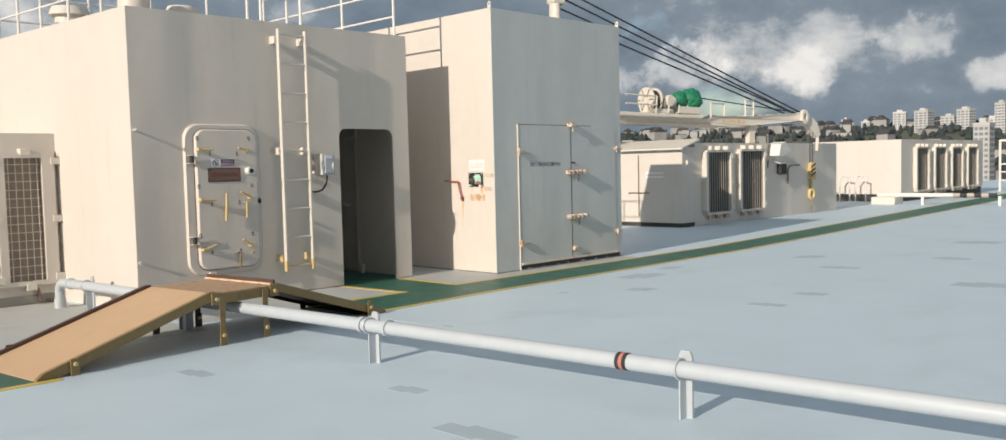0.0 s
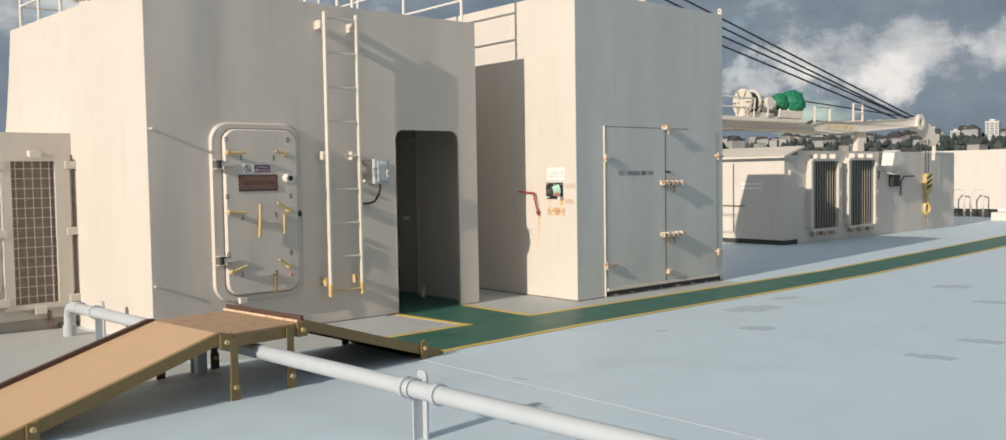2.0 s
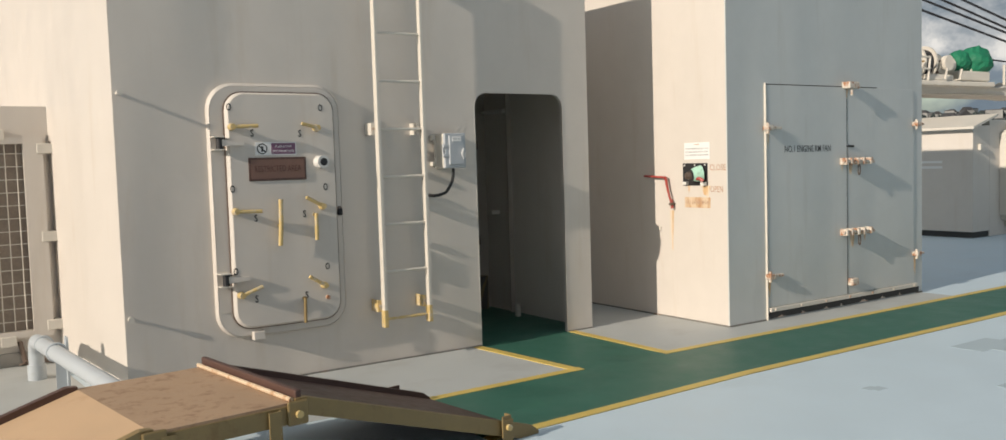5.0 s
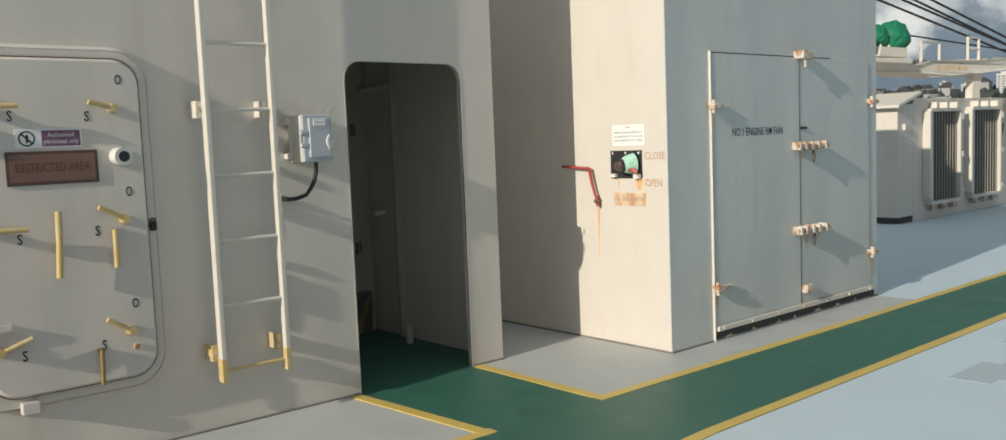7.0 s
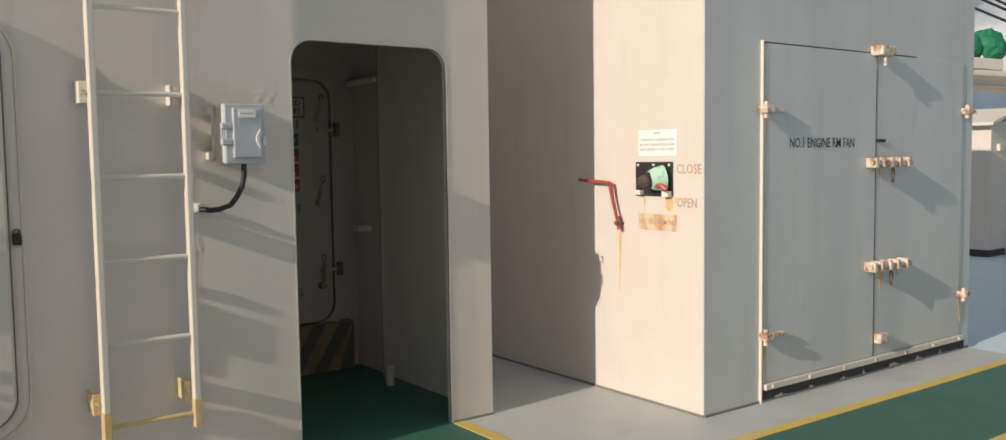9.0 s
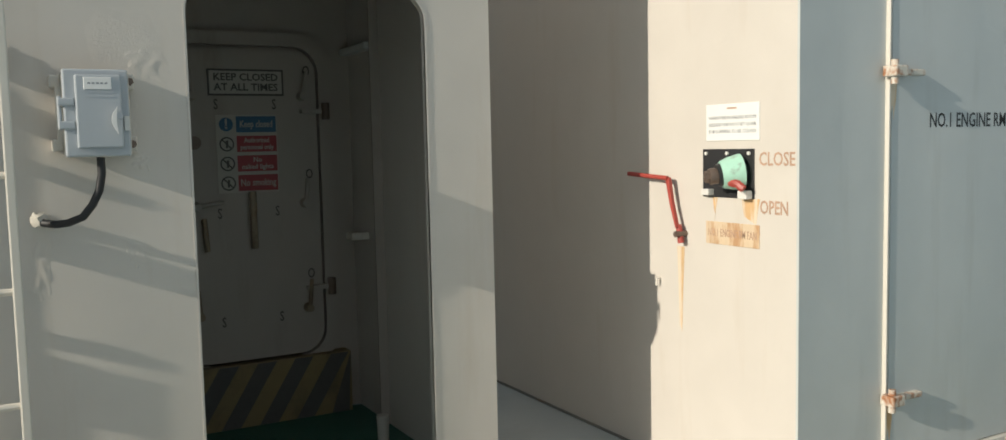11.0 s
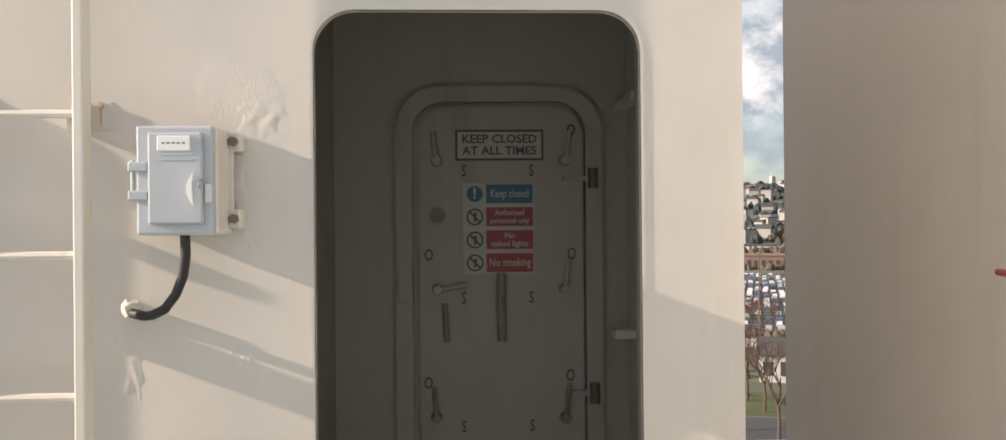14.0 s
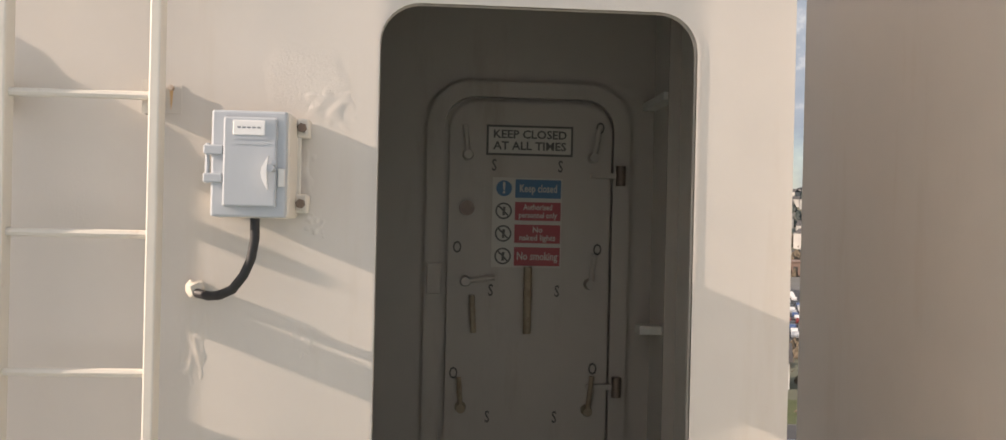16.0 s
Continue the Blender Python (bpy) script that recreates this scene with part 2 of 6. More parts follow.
MINT = material("mint_green_paint", (0.42, 0.68, 0.54), 0.45, vary=0.08, grain=25, bump=0.1,
                dirt=(0.2, 0.2, 0.16), dirt_amount=0.5, dirt_scale=(25, 25, 25))
STEEL = material("dull_brown_steel", (0.20, 0.15, 0.12), 0.5, metal=0.6, vary=0.25, grain=40, bump=0.2)
SIGN_WHITE = material("white_sign_plastic", (0.80, 0.79, 0.77), 0.35, vary=0.02, grain=20, bump=0)
SIGN_PURPLE = material("faded_purple_sign_plastic", (0.19, 0.085, 0.15), 0.4, vary=0.05, grain=20, bump=0)
# Wall cream darkened: the porch shade is in the colour, with dirt streaks.
DIM_CREAM = material("shade_dimmed_cream_paint", (0.43, 0.38, 0.33), 0.55, vary=0.05, grain=6, bump=0.06, bump_scale=45,
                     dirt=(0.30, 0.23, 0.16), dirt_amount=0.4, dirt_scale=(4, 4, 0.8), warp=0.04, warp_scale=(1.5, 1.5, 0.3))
# Sill yellow lowered to hold the porch shade, with browner dirt patches.
DIM_YELLOW = material("shade_dimmed_yellow_stripe_paint", (0.25, 0.185, 0.085), 0.6, vary=0.2, grain=14, bump=0.15,
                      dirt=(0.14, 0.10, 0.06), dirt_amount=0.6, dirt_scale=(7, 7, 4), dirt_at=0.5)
OLD_RUST = material("dark_rusting_fitting_paint", (0.30, 0.235, 0.16), 0.6, vary=0.2, grain=25, bump=0.2,
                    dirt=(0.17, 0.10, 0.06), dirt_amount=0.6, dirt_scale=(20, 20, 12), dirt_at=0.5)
# Notice colours carry the porch shade: dimmer white, red, blue, softer black.
DIM_WHITE = material("shade_dimmed_white", (0.52, 0.48, 0.42), 0.5, vary=0.06, grain=20, bump=0)
SOFT_BLACK = material("softened_black_print", (0.10, 0.09, 0.08), 0.6, vary=0.2, grain=40, bump=0)
DIM_RED = material("shade_dimmed_red_notice", (0.35, 0.055, 0.06), 0.5, vary=0.08, grain=20, bump=0)
DIM_BLUE = material("shade_dimmed_blue_notice", (0.055, 0.14, 0.24), 0.5, vary=0.08, grain=20, bump=0)
SIGN_BROWN = material("weathered_red_brown_board", (0.19, 0.105, 0.08), 0.55, vary=0.15, grain=20, bump=0.1)
SIGN_BROWN_TEXT = material("dull_brown_lettering", (0.105, 0.045, 0.03), 0.6, vary=0.1, grain=20, bump=0)
PLATE_BEIGE = material("rust_stained_plate", (0.66, 0.52, 0.36), 0.6, vary=0.12, grain=20, bump=0.1,
                       dirt=(0.42, 0.19, 0.06), dirt_amount=0.7, dirt_scale=(18, 18, 4), dirt_at=0.5)
COVER_GREEN = material("green_tarpaulin", (0.010, 0.17, 0.085), 0.6, vary=0.2, grain=12, bump=0.4, bump_scale=14)
ROPE = material("dark_wire_rope", (0.035, 0.035, 0.04), 0.6, metal=0.3, vary=0.2, grain=50, bump=0.2)
GRASS = material("winter_ground", (0.10, 0.105, 0.07), 0.9, vary=0.35, grain=0.05, bump=0,
                 dirt=(0.13, 0.13, 0.13), dirt_amount=0.9, dirt_scale=(0.012, 0.012, 0.012), dirt_at=0.45)
ASPHALT = material("grey_asphalt", (0.06, 0.06, 0.063), 0.85, vary=0.15, grain=0.3, bump=0)
FOLIAGE = material("dark_evergreen_foliage", (0.034, 0.047, 0.046), 0.8, vary=0.4, grain=0.2, bump=0)
BARK = material("bare_brown_bark", (0.10, 0.07, 0.055), 0.85, vary=0.2, grain=4, bump=0.1)
TOWER_WHITE = material("white_tower_cladding", (0.52, 0.52, 0.51), 0.6, vary=0.05, grain=0.2, bump=0, per_object=0.15)
TOWER_GLASS = material("grey_blue_tower_glazing", (0.20, 0.23, 0.26), 0.2, vary=0.2, grain=0.4, bump=0)
FAR_WALL = material("muted_far_house_walls", (0.33, 0.33, 0.32), 0.8, vary=0.35, grain=0.05, bump=0)
ROOF_WHITE = material("pale_roofing", (0.56, 0.56, 0.54), 0.7, vary=0.1, grain=0.3, bump=0, per_object=0.2)
ROOF_BROWN = material("brown_red_sheeting", (0.20, 0.14, 0.115), 0.8, vary=0.2, grain=0.3, bump=0)


# ---- building helpers ----
def finish(bm, name, mat, smooth=False):
    me = bpy.data.meshes.new(name)
    bmesh.ops.recalc_face_normals(bm, faces=bm.faces[:])
    bm.to_mesh(me)
    bm.free()
    me.materials.append(mat)
    if smooth:
        for p in me.polygons:
            p.use_smooth = True
        me.set_sharp_from_angle(angle=radians(40))
    return me


def part(name, bm, mat, parent=None, label="", smooth=False):
    ob = new(name, finish(bm, name, mat, smooth))
    if parent is not None:
        ob.parent = parent
    if label:
        ob["label"] = label
    return ob


def thing(name, at, label, category, group="", kind=""):
    ob = new(name)
    ob.matrix_world = at if isinstance(at, Matrix) else Matrix.Translation(at)
    ob.empty_display_size = 0.1
    return tagged(ob, label, category, group, kind)


def box(bm, lo, hi, bevel=0.0, segs=2):
    lo, hi = [min(a, b) for a, b in zip(lo, hi)], [max(a, b) for a, b in zip(lo, hi)]
    vs = [bm.verts.new((x, y, z)) for x in (lo[0], hi[0]) for y in (lo[1], hi[1]) for z in (lo[2], hi[2])]
    fs = [bm.faces.new([vs[i] for i in f]) for f in ((0, 1, 3, 2), (4, 6, 7, 5), (0, 4, 5, 1), (2, 3, 7, 6), (0, 2, 6, 4), (1, 5, 7, 3))]
    if bevel:
        es = list({e for f in fs for e in f.edges})
        bmesh.ops.bevel(bm, geom=es, offset=bevel, segments=segs, affect="EDGES", profile=0.5)
    return bm


def B(lo, hi, bevel=0.0, segs=2):
    return box(bmesh.new(), lo, hi, bevel, segs)


def tube(bm, points, r, sides=12, cap=True, r_end=None):
    """A round bar along a line of points."""
    pts = [Vector(p) for p in points]
    rings, side = [], None
    for i, p in enumerate(pts):
        d = ((pts[min(i + 1, len(pts) - 1)] - p).normalized() + (p - pts[max(i - 1, 0)]).normalized()).normalized()
        if side is None:
            side = d.orthogonal().normalized()
        side = (side - d * side.dot(d)).normalized()
        up = d.cross(side)
        rad = r if r_end is None else r + (r_end - r) * i / (len(pts) - 1)
        rings.append([bm.verts.new(p + rad * (math.cos(a) * side + math.sin(a) * up)) for a in [2 * math.pi * k / sides for k in range(sides)]])
    for a, b in zip(rings, rings[1:]):
        for k in range(sides):
            bm.faces.new((a[k], a[(k + 1) % sides], b[(k + 1) % sides], b[k]))
    if cap:
        bm.faces.new(rings[0][::-1])
        bm.faces.new(rings[-1])
    return bm


def T(points, r, sides=12, r_end=None):
    return tube(bmesh.new(), points, r, sides, True, r_end)


def arc(center, r, a0, a1, n, u, v):
    c, u, v = Vector(center), Vector(u), Vector(v)
    return [c + r * (math.cos(a) * u + math.sin(a) * v) for a in [a0 + (a1 - a0) * i / n for i in range(n + 1)]]


def rounded(w0, w1, h0, h1, r, n=6):
    """Corner-rounded rectangle as a loop of 2D points."""
    out = []
    for cx, cy, a in ((w1 - r, h1 - r, 0), (w0 + r, h1 - r, 90), (w0 + r, h0 + r, 180), (w1 - r, h0 + r, 270)):
        for i in range(n + 1):
            t = radians(a + 90 * i / n)
            out.append((cx + r * math.cos(t), cy + r * math.sin(t)))
    return out


def slab(loops, lo, hi, put):
    """A plate: an outline (and holes) in 2D, between lo and hi along the third axis. put(u, v, w) gives the 3D place."""
    from mathutils.geometry import tessellate_polygon
    bm = bmesh.new()
    flat = [p for l in loops for p in l]
    tris = tessellate_polygon([[Vector((u, v, 0)) for u, v in l] for l in loops])
    front = [bm.verts.new(put(u, v, hi)) for u, v in flat]
    back = [bm.verts.new(put(u, v, lo)) for u, v in flat]
    for a, b, c in tris:
        bm.faces.new((front[a], front[b], front[c]))
        bm.faces.new((back[c], back[b], back[a]))
    i = 0
    for l in loops:
        n = len(l)
        for k in range(n):
            a, b = i + k, i + (k + 1) % n
            bm.faces.new((front[a], front[b], back[b], back[a]))
        i += n
    bmesh.ops.dissolve_limit(bm, angle_limit=0.001, verts=bm.verts[:], edges=bm.edges[:])
    return bm


def put_geo(bm, src):
    me = bpy.data.meshes.new("tmp")
    src.to_mesh(me)
    bm.from_mesh(me)
    src.free()
    bpy.data.meshes.remove(me)


def lofted(sections, cap):
    """Rounded outlines at rising x, joined by sloping sides."""
    bm = bmesh.new()
    rings = [[bm.verts.new((x, y, z)) for y, z in rounded(*edge, 8)] for x, edge in sections]
    for a, b in zip(rings, rings[1:]):
        for k in range(len(a)):
            bm.faces.new((a[k], a[(k + 1) % len(a)], b[(k + 1) % len(a)], b[k]))
    if cap:
        bm.faces.new(rings[-1])
    return bm


def on_x(u, v, w):  # u along y, v up, w out along +x
    return (w, u, v)


def on_y(u, v, w):  # u along x, v up, w out along -y
    return (u, -w, v)


def flat_z(u, v, w):
    return (u, v, w)


def lettering(text, size, m, mat, parent, name="lettering", width=None, depth=0.0012, align="CENTER", squeeze=1.0, bold=0.0):
    cu = bpy.data.curves.new(name, "FONT")
    cu.body, cu.size, cu.align_x, cu.align_y, cu.extrude, cu.resolution_u = text, size, align, "CENTER", depth, 2
    cu.offset = bold
    ob = bpy.data.objects.new(name, cu)
    scene.collection.objects.link(ob)
    me = bpy.data.meshes.new_from_object(ob.evaluated_get(bpy.context.evaluated_depsgraph_get()))
    bpy.data.objects.remove(ob)
    xs = [v.co.x for v in me.vertices]
    k = squeeze if width is None else width / (max(xs) - min(xs))
    for v in me.vertices:
        v.co.x *= k
    me.materials.clear()
    me.materials.append(mat)
    o = new(name, me)
    o.parent = parent
    o.matrix_basis = m
    return o


def face_x(x, y, z):
    return pose(x, y, z, 90, 0, 90)


def face_y(x, y, z):
    return pose(x, y, z, 90, 0, 0)


def structure(name, bm, mat, label, category, smooth=False):
    return tagged(part(name, bm, mat, None, "", smooth), label, category, "", "structure")


# ---- deck ----
deck_outline = [(40, -40), (40, 60), (-7, 60), (-7, 4.6), (-3.5, 4.6), (-3.5, -0.6), (-9, -0.6), (-9, -40)]
structure("floor", slab([deck_outline], -0.25, 0.0, flat_z), DECK, "blue-grey painted steel deck with faint repair patches", "deck")


for nm_, lp in (("deck_strip_1", [(0.011, -3.55), (1.16, -3.55), (1.16, -0.82), (0.011, -0.95)]),
                ("deck_strip_2", [(-3.4, 0.283), (0.011, 0.283), (0.011, 0.03), (1.16, 0.03), (1.18, 4.05), (0.811, 4.05), (0.811, 1.145), (-3.4, 1.145)]),
                ("deck_strip_3", [(-1.82, -14.0), (1.62, -14.0), (1.62, -3.62), (-1.82, -3.80)])):
    structure(nm_, slab([lp], 0.0, 0.0012, flat_z), DECK_GREY, "worn greyer deck paint beside the walls", "deck paint")


def strip(points, lo, hi):
    """A thin painted band on the deck, between two edges given as (x_inner, x_outer, y)."""
    loop = [(b, y) for a, b, y in points] + [(a, y) for a, b, y in reversed(points)]
    return slab([loop], lo, hi, flat_z)


LANE = [(1.20, 2.15, -2.2), (1.14, 2.04, 0.0), (1.17, 2.04, 3.0), (1.16, 2.00, 6.0), (0.88, 1.76, 9.8), (0.52, 1.45, 14.0), (0.0, 1.05, 20.0), (-0.5, 0.5, 27.0), (-1.6, -0.6, 40.0)]
LW = 0.075
structure("walkway_lane", strip(LANE, 0.0, 0.003), GREEN, "green painted walkway lane on the deck", "walkway")
structure("walkway_spur", slab([[(-1.62, -1.05), (0.0, -0.93), (1.2, -0.79), (1.2, 0.0), (0.0, 0.0), (0, 0.27), (-1.62, 0.27)]], 0.0, 0.0028, flat_z), GREEN,
          "green painted floor leading into the doorway", "walkway")
structure("line_outer", strip([(b - LW, b, y) for a, b, y in LANE], 0.0, 0.006), YELLOW, "yellow line along the walkway's outer edge", "line")
structure("line_inner", strip([(a, a + LW, y) for a, b, y in LANE[1:]], 0.0, 0.006), YELLOW, "yellow line along the walkway's inner edge", "line")
structure("line_inner_near", strip([(1.15, 1.15 + LW, -2.2), (1.12, 1.12 + LW, -0.78)], 0.0, 0.006), YELLOW, "short yellow line beside the walkway", "line")
structure("line_door_far", slab([[(0.02, 0.0), (1.2, 0.0), (1.2, LW), (0.02, LW)]], 0.0, 0.0065, flat_z), YELLOW, "yellow line from the doorway to the walkway", "line")
structure("line_door_near", slab([[(0.02, -0.90), (1.2, -0.79), (1.2, -0.79 - LW), (0.02, -0.90 - LW)]], 0.0, 0.0065, flat_z), YELLOW,
          "yellow line from the doorway to the walkway", "line")
structure("walkway_near", strip([(1.62, 2.70, -16.0), (1.66, 2.66, -5.35)], 0.0, 0.003), GREEN, "green painted walkway before the ramp", "walkway")
structure("line_near", strip([(2.68, 2.76, -16.0), (2.64, 2.72, -5.35)], 0.0, 0.006), YELLOW, "yellow line along the near walkway", "line")

# ---- house with the doorway ----
HA = 3.33
YL, YR = -3.59, 0.281
TH = 0.012
top_arc = [p for p in rounded(-0.88, 0.0, 0.0, 2.05, 0.11, 8) if p[1] > 0.5]  # from right side over the top to the left
loop = [(YL, 0.0), (-0.88, 0.0)] + list(reversed(top_arc)) + [(0.0, 0.0), (YR, 0.0), (YR, HA), (YL, HA)]
structure("wall_1", slab([loop], -TH, 0.0, on_x), CREAM, "cream painted steel house wall with a rounded doorway", "wall")
XB = -3.6


def splay(x):  # the sunlit side wall stands slightly askew
    return YL + 0.08 * x


structure("wall_2", slab([[(XB - 0.42, 0), (-TH, 0), (-TH, HA), (XB, HA), (XB - 0.12, 2.8), (XB - 0.3, 2.2), (XB - 0.42, 2.04)]], 0.0, TH, lambda u, v, w: (u, splay(u) + TH - w, v)), CREAM,
          "cream painted steel side wall in full sun", "wall")
structure("wall_3", slab([[(XB, 0), (-TH, 0), (-TH, HA), (XB, HA)]], -YR, -YR + TH, on_y), CREAM, "cream painted steel side wall along the alley", "wall")
structure("wall_4", B((XB, splay(XB) + TH, 0), (XB + TH, YR - TH, HA)), CREAM, "cream painted steel rear wall", "wall")
structure("roof_1", slab([[(-TH, YL + TH), (-TH, YR - TH), (XB + TH, YR - TH), (XB + TH, splay(XB) + TH)]], HA - TH, HA - 0.002, flat_z), CREAM, "cream painted steel house roof", "roof")
# porch behind the doorway, part of its shade held in the wall colour
structure("wall_5", slab([[(-1.05, 0), (YR - TH, 0), (YR - TH, 2.45), (-1.05, 2.45)]], -1.66, -1.64, on_x), DIM_CREAM, "cream painted rear wall of the porch", "wall")
structure("wall_6", B((-1.64, -1.06, 0), (-TH, -1.05, 2.45)), DIM_CREAM, "cream painted side wall of the porch", "wall")
structure("ceiling", B((-1.64, -1.05, 2.45), (-TH, YR - TH, 2.46)), DIM_CREAM, "cream painted porch ceiling", "ceiling")
structure("porch_stiffener", B((-1.19, YR - TH - 0.05, 0), (-1.175, YR - TH, 2.45), 0.002), DIM_CREAM, "upright steel stiffener on the porch wall", "trim")
structure("door_edge_bar", slab([[(-0.888, 0.0), (-0.88, 0.0)] + list(reversed(top_arc)) + [(0.0, 0.0), (0.008, 0.0)] +
                                 [p for p in rounded(-0.888, 0.008, 0.0, 2.058, 0.118, 8) if p[1] > 0.5]], -0.03, 0.003, on_x), CREAM, "rounded steel edge of the doorway", "trim")

# ---- fan house ----
HB = 3.71
XF, YF0, YF1, XFB = 0.80, 1.157, 4.075, -2.07
structure("wall_7", B((XFB, YF0, 0), (XF - TH, YF0 + TH, HB)), CREAM, "cream painted fan house wall lit by low sun", "wall")
structure("wall_8", B((XF - TH, YF0, 0), (XF, YF1, HB)), FAN_COOLED, "fan house wall with double steel doors, toned cool grey for weaker sun", "wall")
structure("wall_9", B((XFB, YF1 - TH, 0), (XF - TH, YF1, HB)), CREAM, "cream painted far fan house wall", "wall")
structure("wall_10", B((XFB, YF0 + TH, 0), (XFB + TH, YF1 - TH, HB)), CREAM, "cream painted rear fan house wall", "wall")
structure("roof_2", B((XFB + TH, YF0 + TH, HB - TH), (XF - TH, YF1 - TH, HB - 0.002)), CREAM, "cream painted fan house roof", "roof")

# dark weld line where the walls meet the deck
KICK = material("dirty_weld_line", (0.20, 0.19, 0.17), 0.7, vary=0.3, grain=14, bump=0.4, dirt=(0.30, 0.13, 0.05), dirt_amount=0.6, dirt_scale=(6, 6, 6), dirt_at=0.56)
structure("weld_line_1", B((0.0, YL, 0.0), (0.010, -0.89, 0.012), 0.003), KICK, "dirty weld line at the house wall foot", "weld line")
structure("weld_line_2", B((0.0, 0.01, 0.0), (0.010, YR, 0.012), 0.003), KICK, "dirty weld line at the house wall foot", "weld line")
structure("weld_line_3", B((XF, YF0, 0.0), (XF + 0.010, 1.63, 0.014), 0.003), KICK, "dirty weld line at the fan house foot", "weld line")
structure("weld_line_4", B((XFB, YF0 - 0.010, 0.0), (XF, YF0, 0.014), 0.003), KICK, "dirty weld line at the fan house foot", "weld line")
structure("weld_line_5", B((XF, 3.96, 0.0), (XF + 0.010, YF1, 0.014), 0.003), KICK, "dirty weld line at the fan house foot", "weld line")
from mathutils import noise as relief

# ---- watertight door on the house wall ----
def dog(parent, x, y, z, tip, mat=YELLOW_METAL, r=0.013):
    """A clip of a watertight door: a round boss and its lever."""
    lever = part("dog_lever", T([(x + 0.035, y, z), (x + 0.04, y + (tip[0] - y) * 0.2, z + (tip[1] - z) * 0.2), (x + 0.045, tip[0], tip[1])], r, 10), mat, parent, "", True)
    part("boss", T([(x, y, z), (x + 0.03, y, z), (x + 0.052, y, z)], 0.026, 14, 0.02), mat, lever, "", True)
    return lever


wtd = thing("watertight_door", (0.012, 0, 0), "cream painted steel watertight door with yellow levers and warning signs, closed", "door")
cm = lofted(((-0.012, (-3.012, -2.064, 0.335, 2.080, 0.18)), (0.010, (-3.011, -2.065, 0.336, 2.079, 0.179)), (0.030, (-3.000, -2.076, 0.347, 2.060, 0.172))), False)
coaming = part("coaming", cm, CREAM, wtd, "raised steel coaming with sloping sides", True)
part("coaming_face", slab([rounded(-2.998, -2.078, 0.349, 2.058, 0.170, 8), rounded(-2.91, -2.119, 0.395, 2.021, 0.13, 8)], 0.0, 0.0295, on_x), CREAM, coaming)
for zs in (1.90, 0.52):
    part("coaming_seam", B((0.0302, -2.988, zs), (0.032, -2.912, zs + 0.006)), CREAM_METAL, wtd, "weld seam across the coaming")
# Dark ring puts the shade of the gap round the leaf into colour.
part("gasket", slab([rounded(-2.911, -2.119, 0.394, 2.021, 0.128, 8)], 0.030, 0.042, on_x), STEEL, wtd, "dark ring standing in for the shaded gap round the leaf")
wtd_leaf = part("door_leaf", lofted(((0.032, (-2.905, -2.125, 0.40, 2.015, 0.125)), (0.052, (-2.903, -2.127, 0.402, 2.013, 0.125)), (0.070, (-2.886, -2.138, 0.415, 2.000, 0.115))), True), CREAM, wtd, "", True)
part("leaf_face", slab([rounded(-2.885, -2.139, 0.416, 1.999, 0.114, 8)], 0.070, 0.074, on_x), CREAM, wtd_leaf)
for yb, zb, tip in ((-2.87, 1.78, (-2.70, 1.785)), (-2.87, 1.21, (-2.70, 1.205)), (-2.86, 0.64, (-2.72, 0.69)),
                    (-2.27, 1.77, (-2.39, 1.80)), (-2.25, 1.215, (-2.38, 1.285)), (-2.26, 0.65, (-2.38, 0.725))):
    dog(wtd, 0.074, yb, zb, tip)
hb = T([(0.12, -2.565, 1.28), (0.12, -2.57, 1.12), (0.118, -2.58, 0.96)], 0.016, 10)
tube(hb, [(0.07, -2.57, 1.10), (0.12, -2.57, 1.10)], 0.012, 8)
part("pull_handle", hb, YELLOW_METAL, wtd, "", True)
hb = T([(0.118, -2.31, 1.17), (0.118, -2.312, 0.98)], 0.014, 10)
tube(hb, [(0.07, -2.31, 1.16), (0.118, -2.31, 1.16)], 0.012, 8)
part("pull_handle", hb, YELLOW_METAL, wtd, "", True)
hb = T([(0.098, -2.41, 0.575), (0.098, -2.415, 0.40)], 0.011, 10)
tube(hb, [(0.07, -2.41, 0.57), (0.098, -2.41, 0.57)], 0.015, 8)
part("drain_lever", hb, OCHRE, wtd, "", True)
part("latch_stub", T([(0.07, -2.235, 0.56), (0.10, -2.235, 0.56)], 0.016, 10), RUSTY, wtd, "", True)
part("drain_pad", B((0.0, -2.78, 0.315), (0.07, -2.70, 0.375), 0.006), CREAM, wtd)
for zh in (1.67, 0.75):
    hinge = part("hinge", T([(0.085, -2.955, zh - 0.040), (0.085, -2.955, zh + 0.040)], 0.024, 12), BLACK, wtd, "dark hinge pin", True)
    for dz in (-0.046, 0.040):
        part("hinge_yoke", B((0.02, -3.0, zh + dz), (0.112, -2.925, zh + dz + 0.008), 0.003), CREAM_METAL, hinge, "cream painted yoke plate")
    part("hinge_arm", slab([[(-2.96, zh - 0.02), (-2.80, zh - 0.012), (-2.80, zh + 0.012), (-2.96, zh + 0.028)]], 0.062, 0.105, on_x), CREAM, hinge)
peep = part("peep_tube", T([(0.07, -2.255, 1.53), (0.15, -2.25, 1.53)], 0.045, 20), WHITE, wtd, "white viewing tube", True)
part("lens", T([(0.148, -2.25, 1.53), (0.153, -2.25, 1.53)], 0.027, 16), BLACK, peep, "", True)
lock = part("padlock", B((0.012, -2.112, 1.14), (0.05, -2.077, 1.19), 0.008), BLACK, wtd, "small dark padlock")
part("shackle", T(arc((0.032, -2.095, 1.19), 0.013, 0, math.pi, 8, (0, 1, 0), (0, 0, 1)), 0.005, 8), STEEL, lock, "", True)
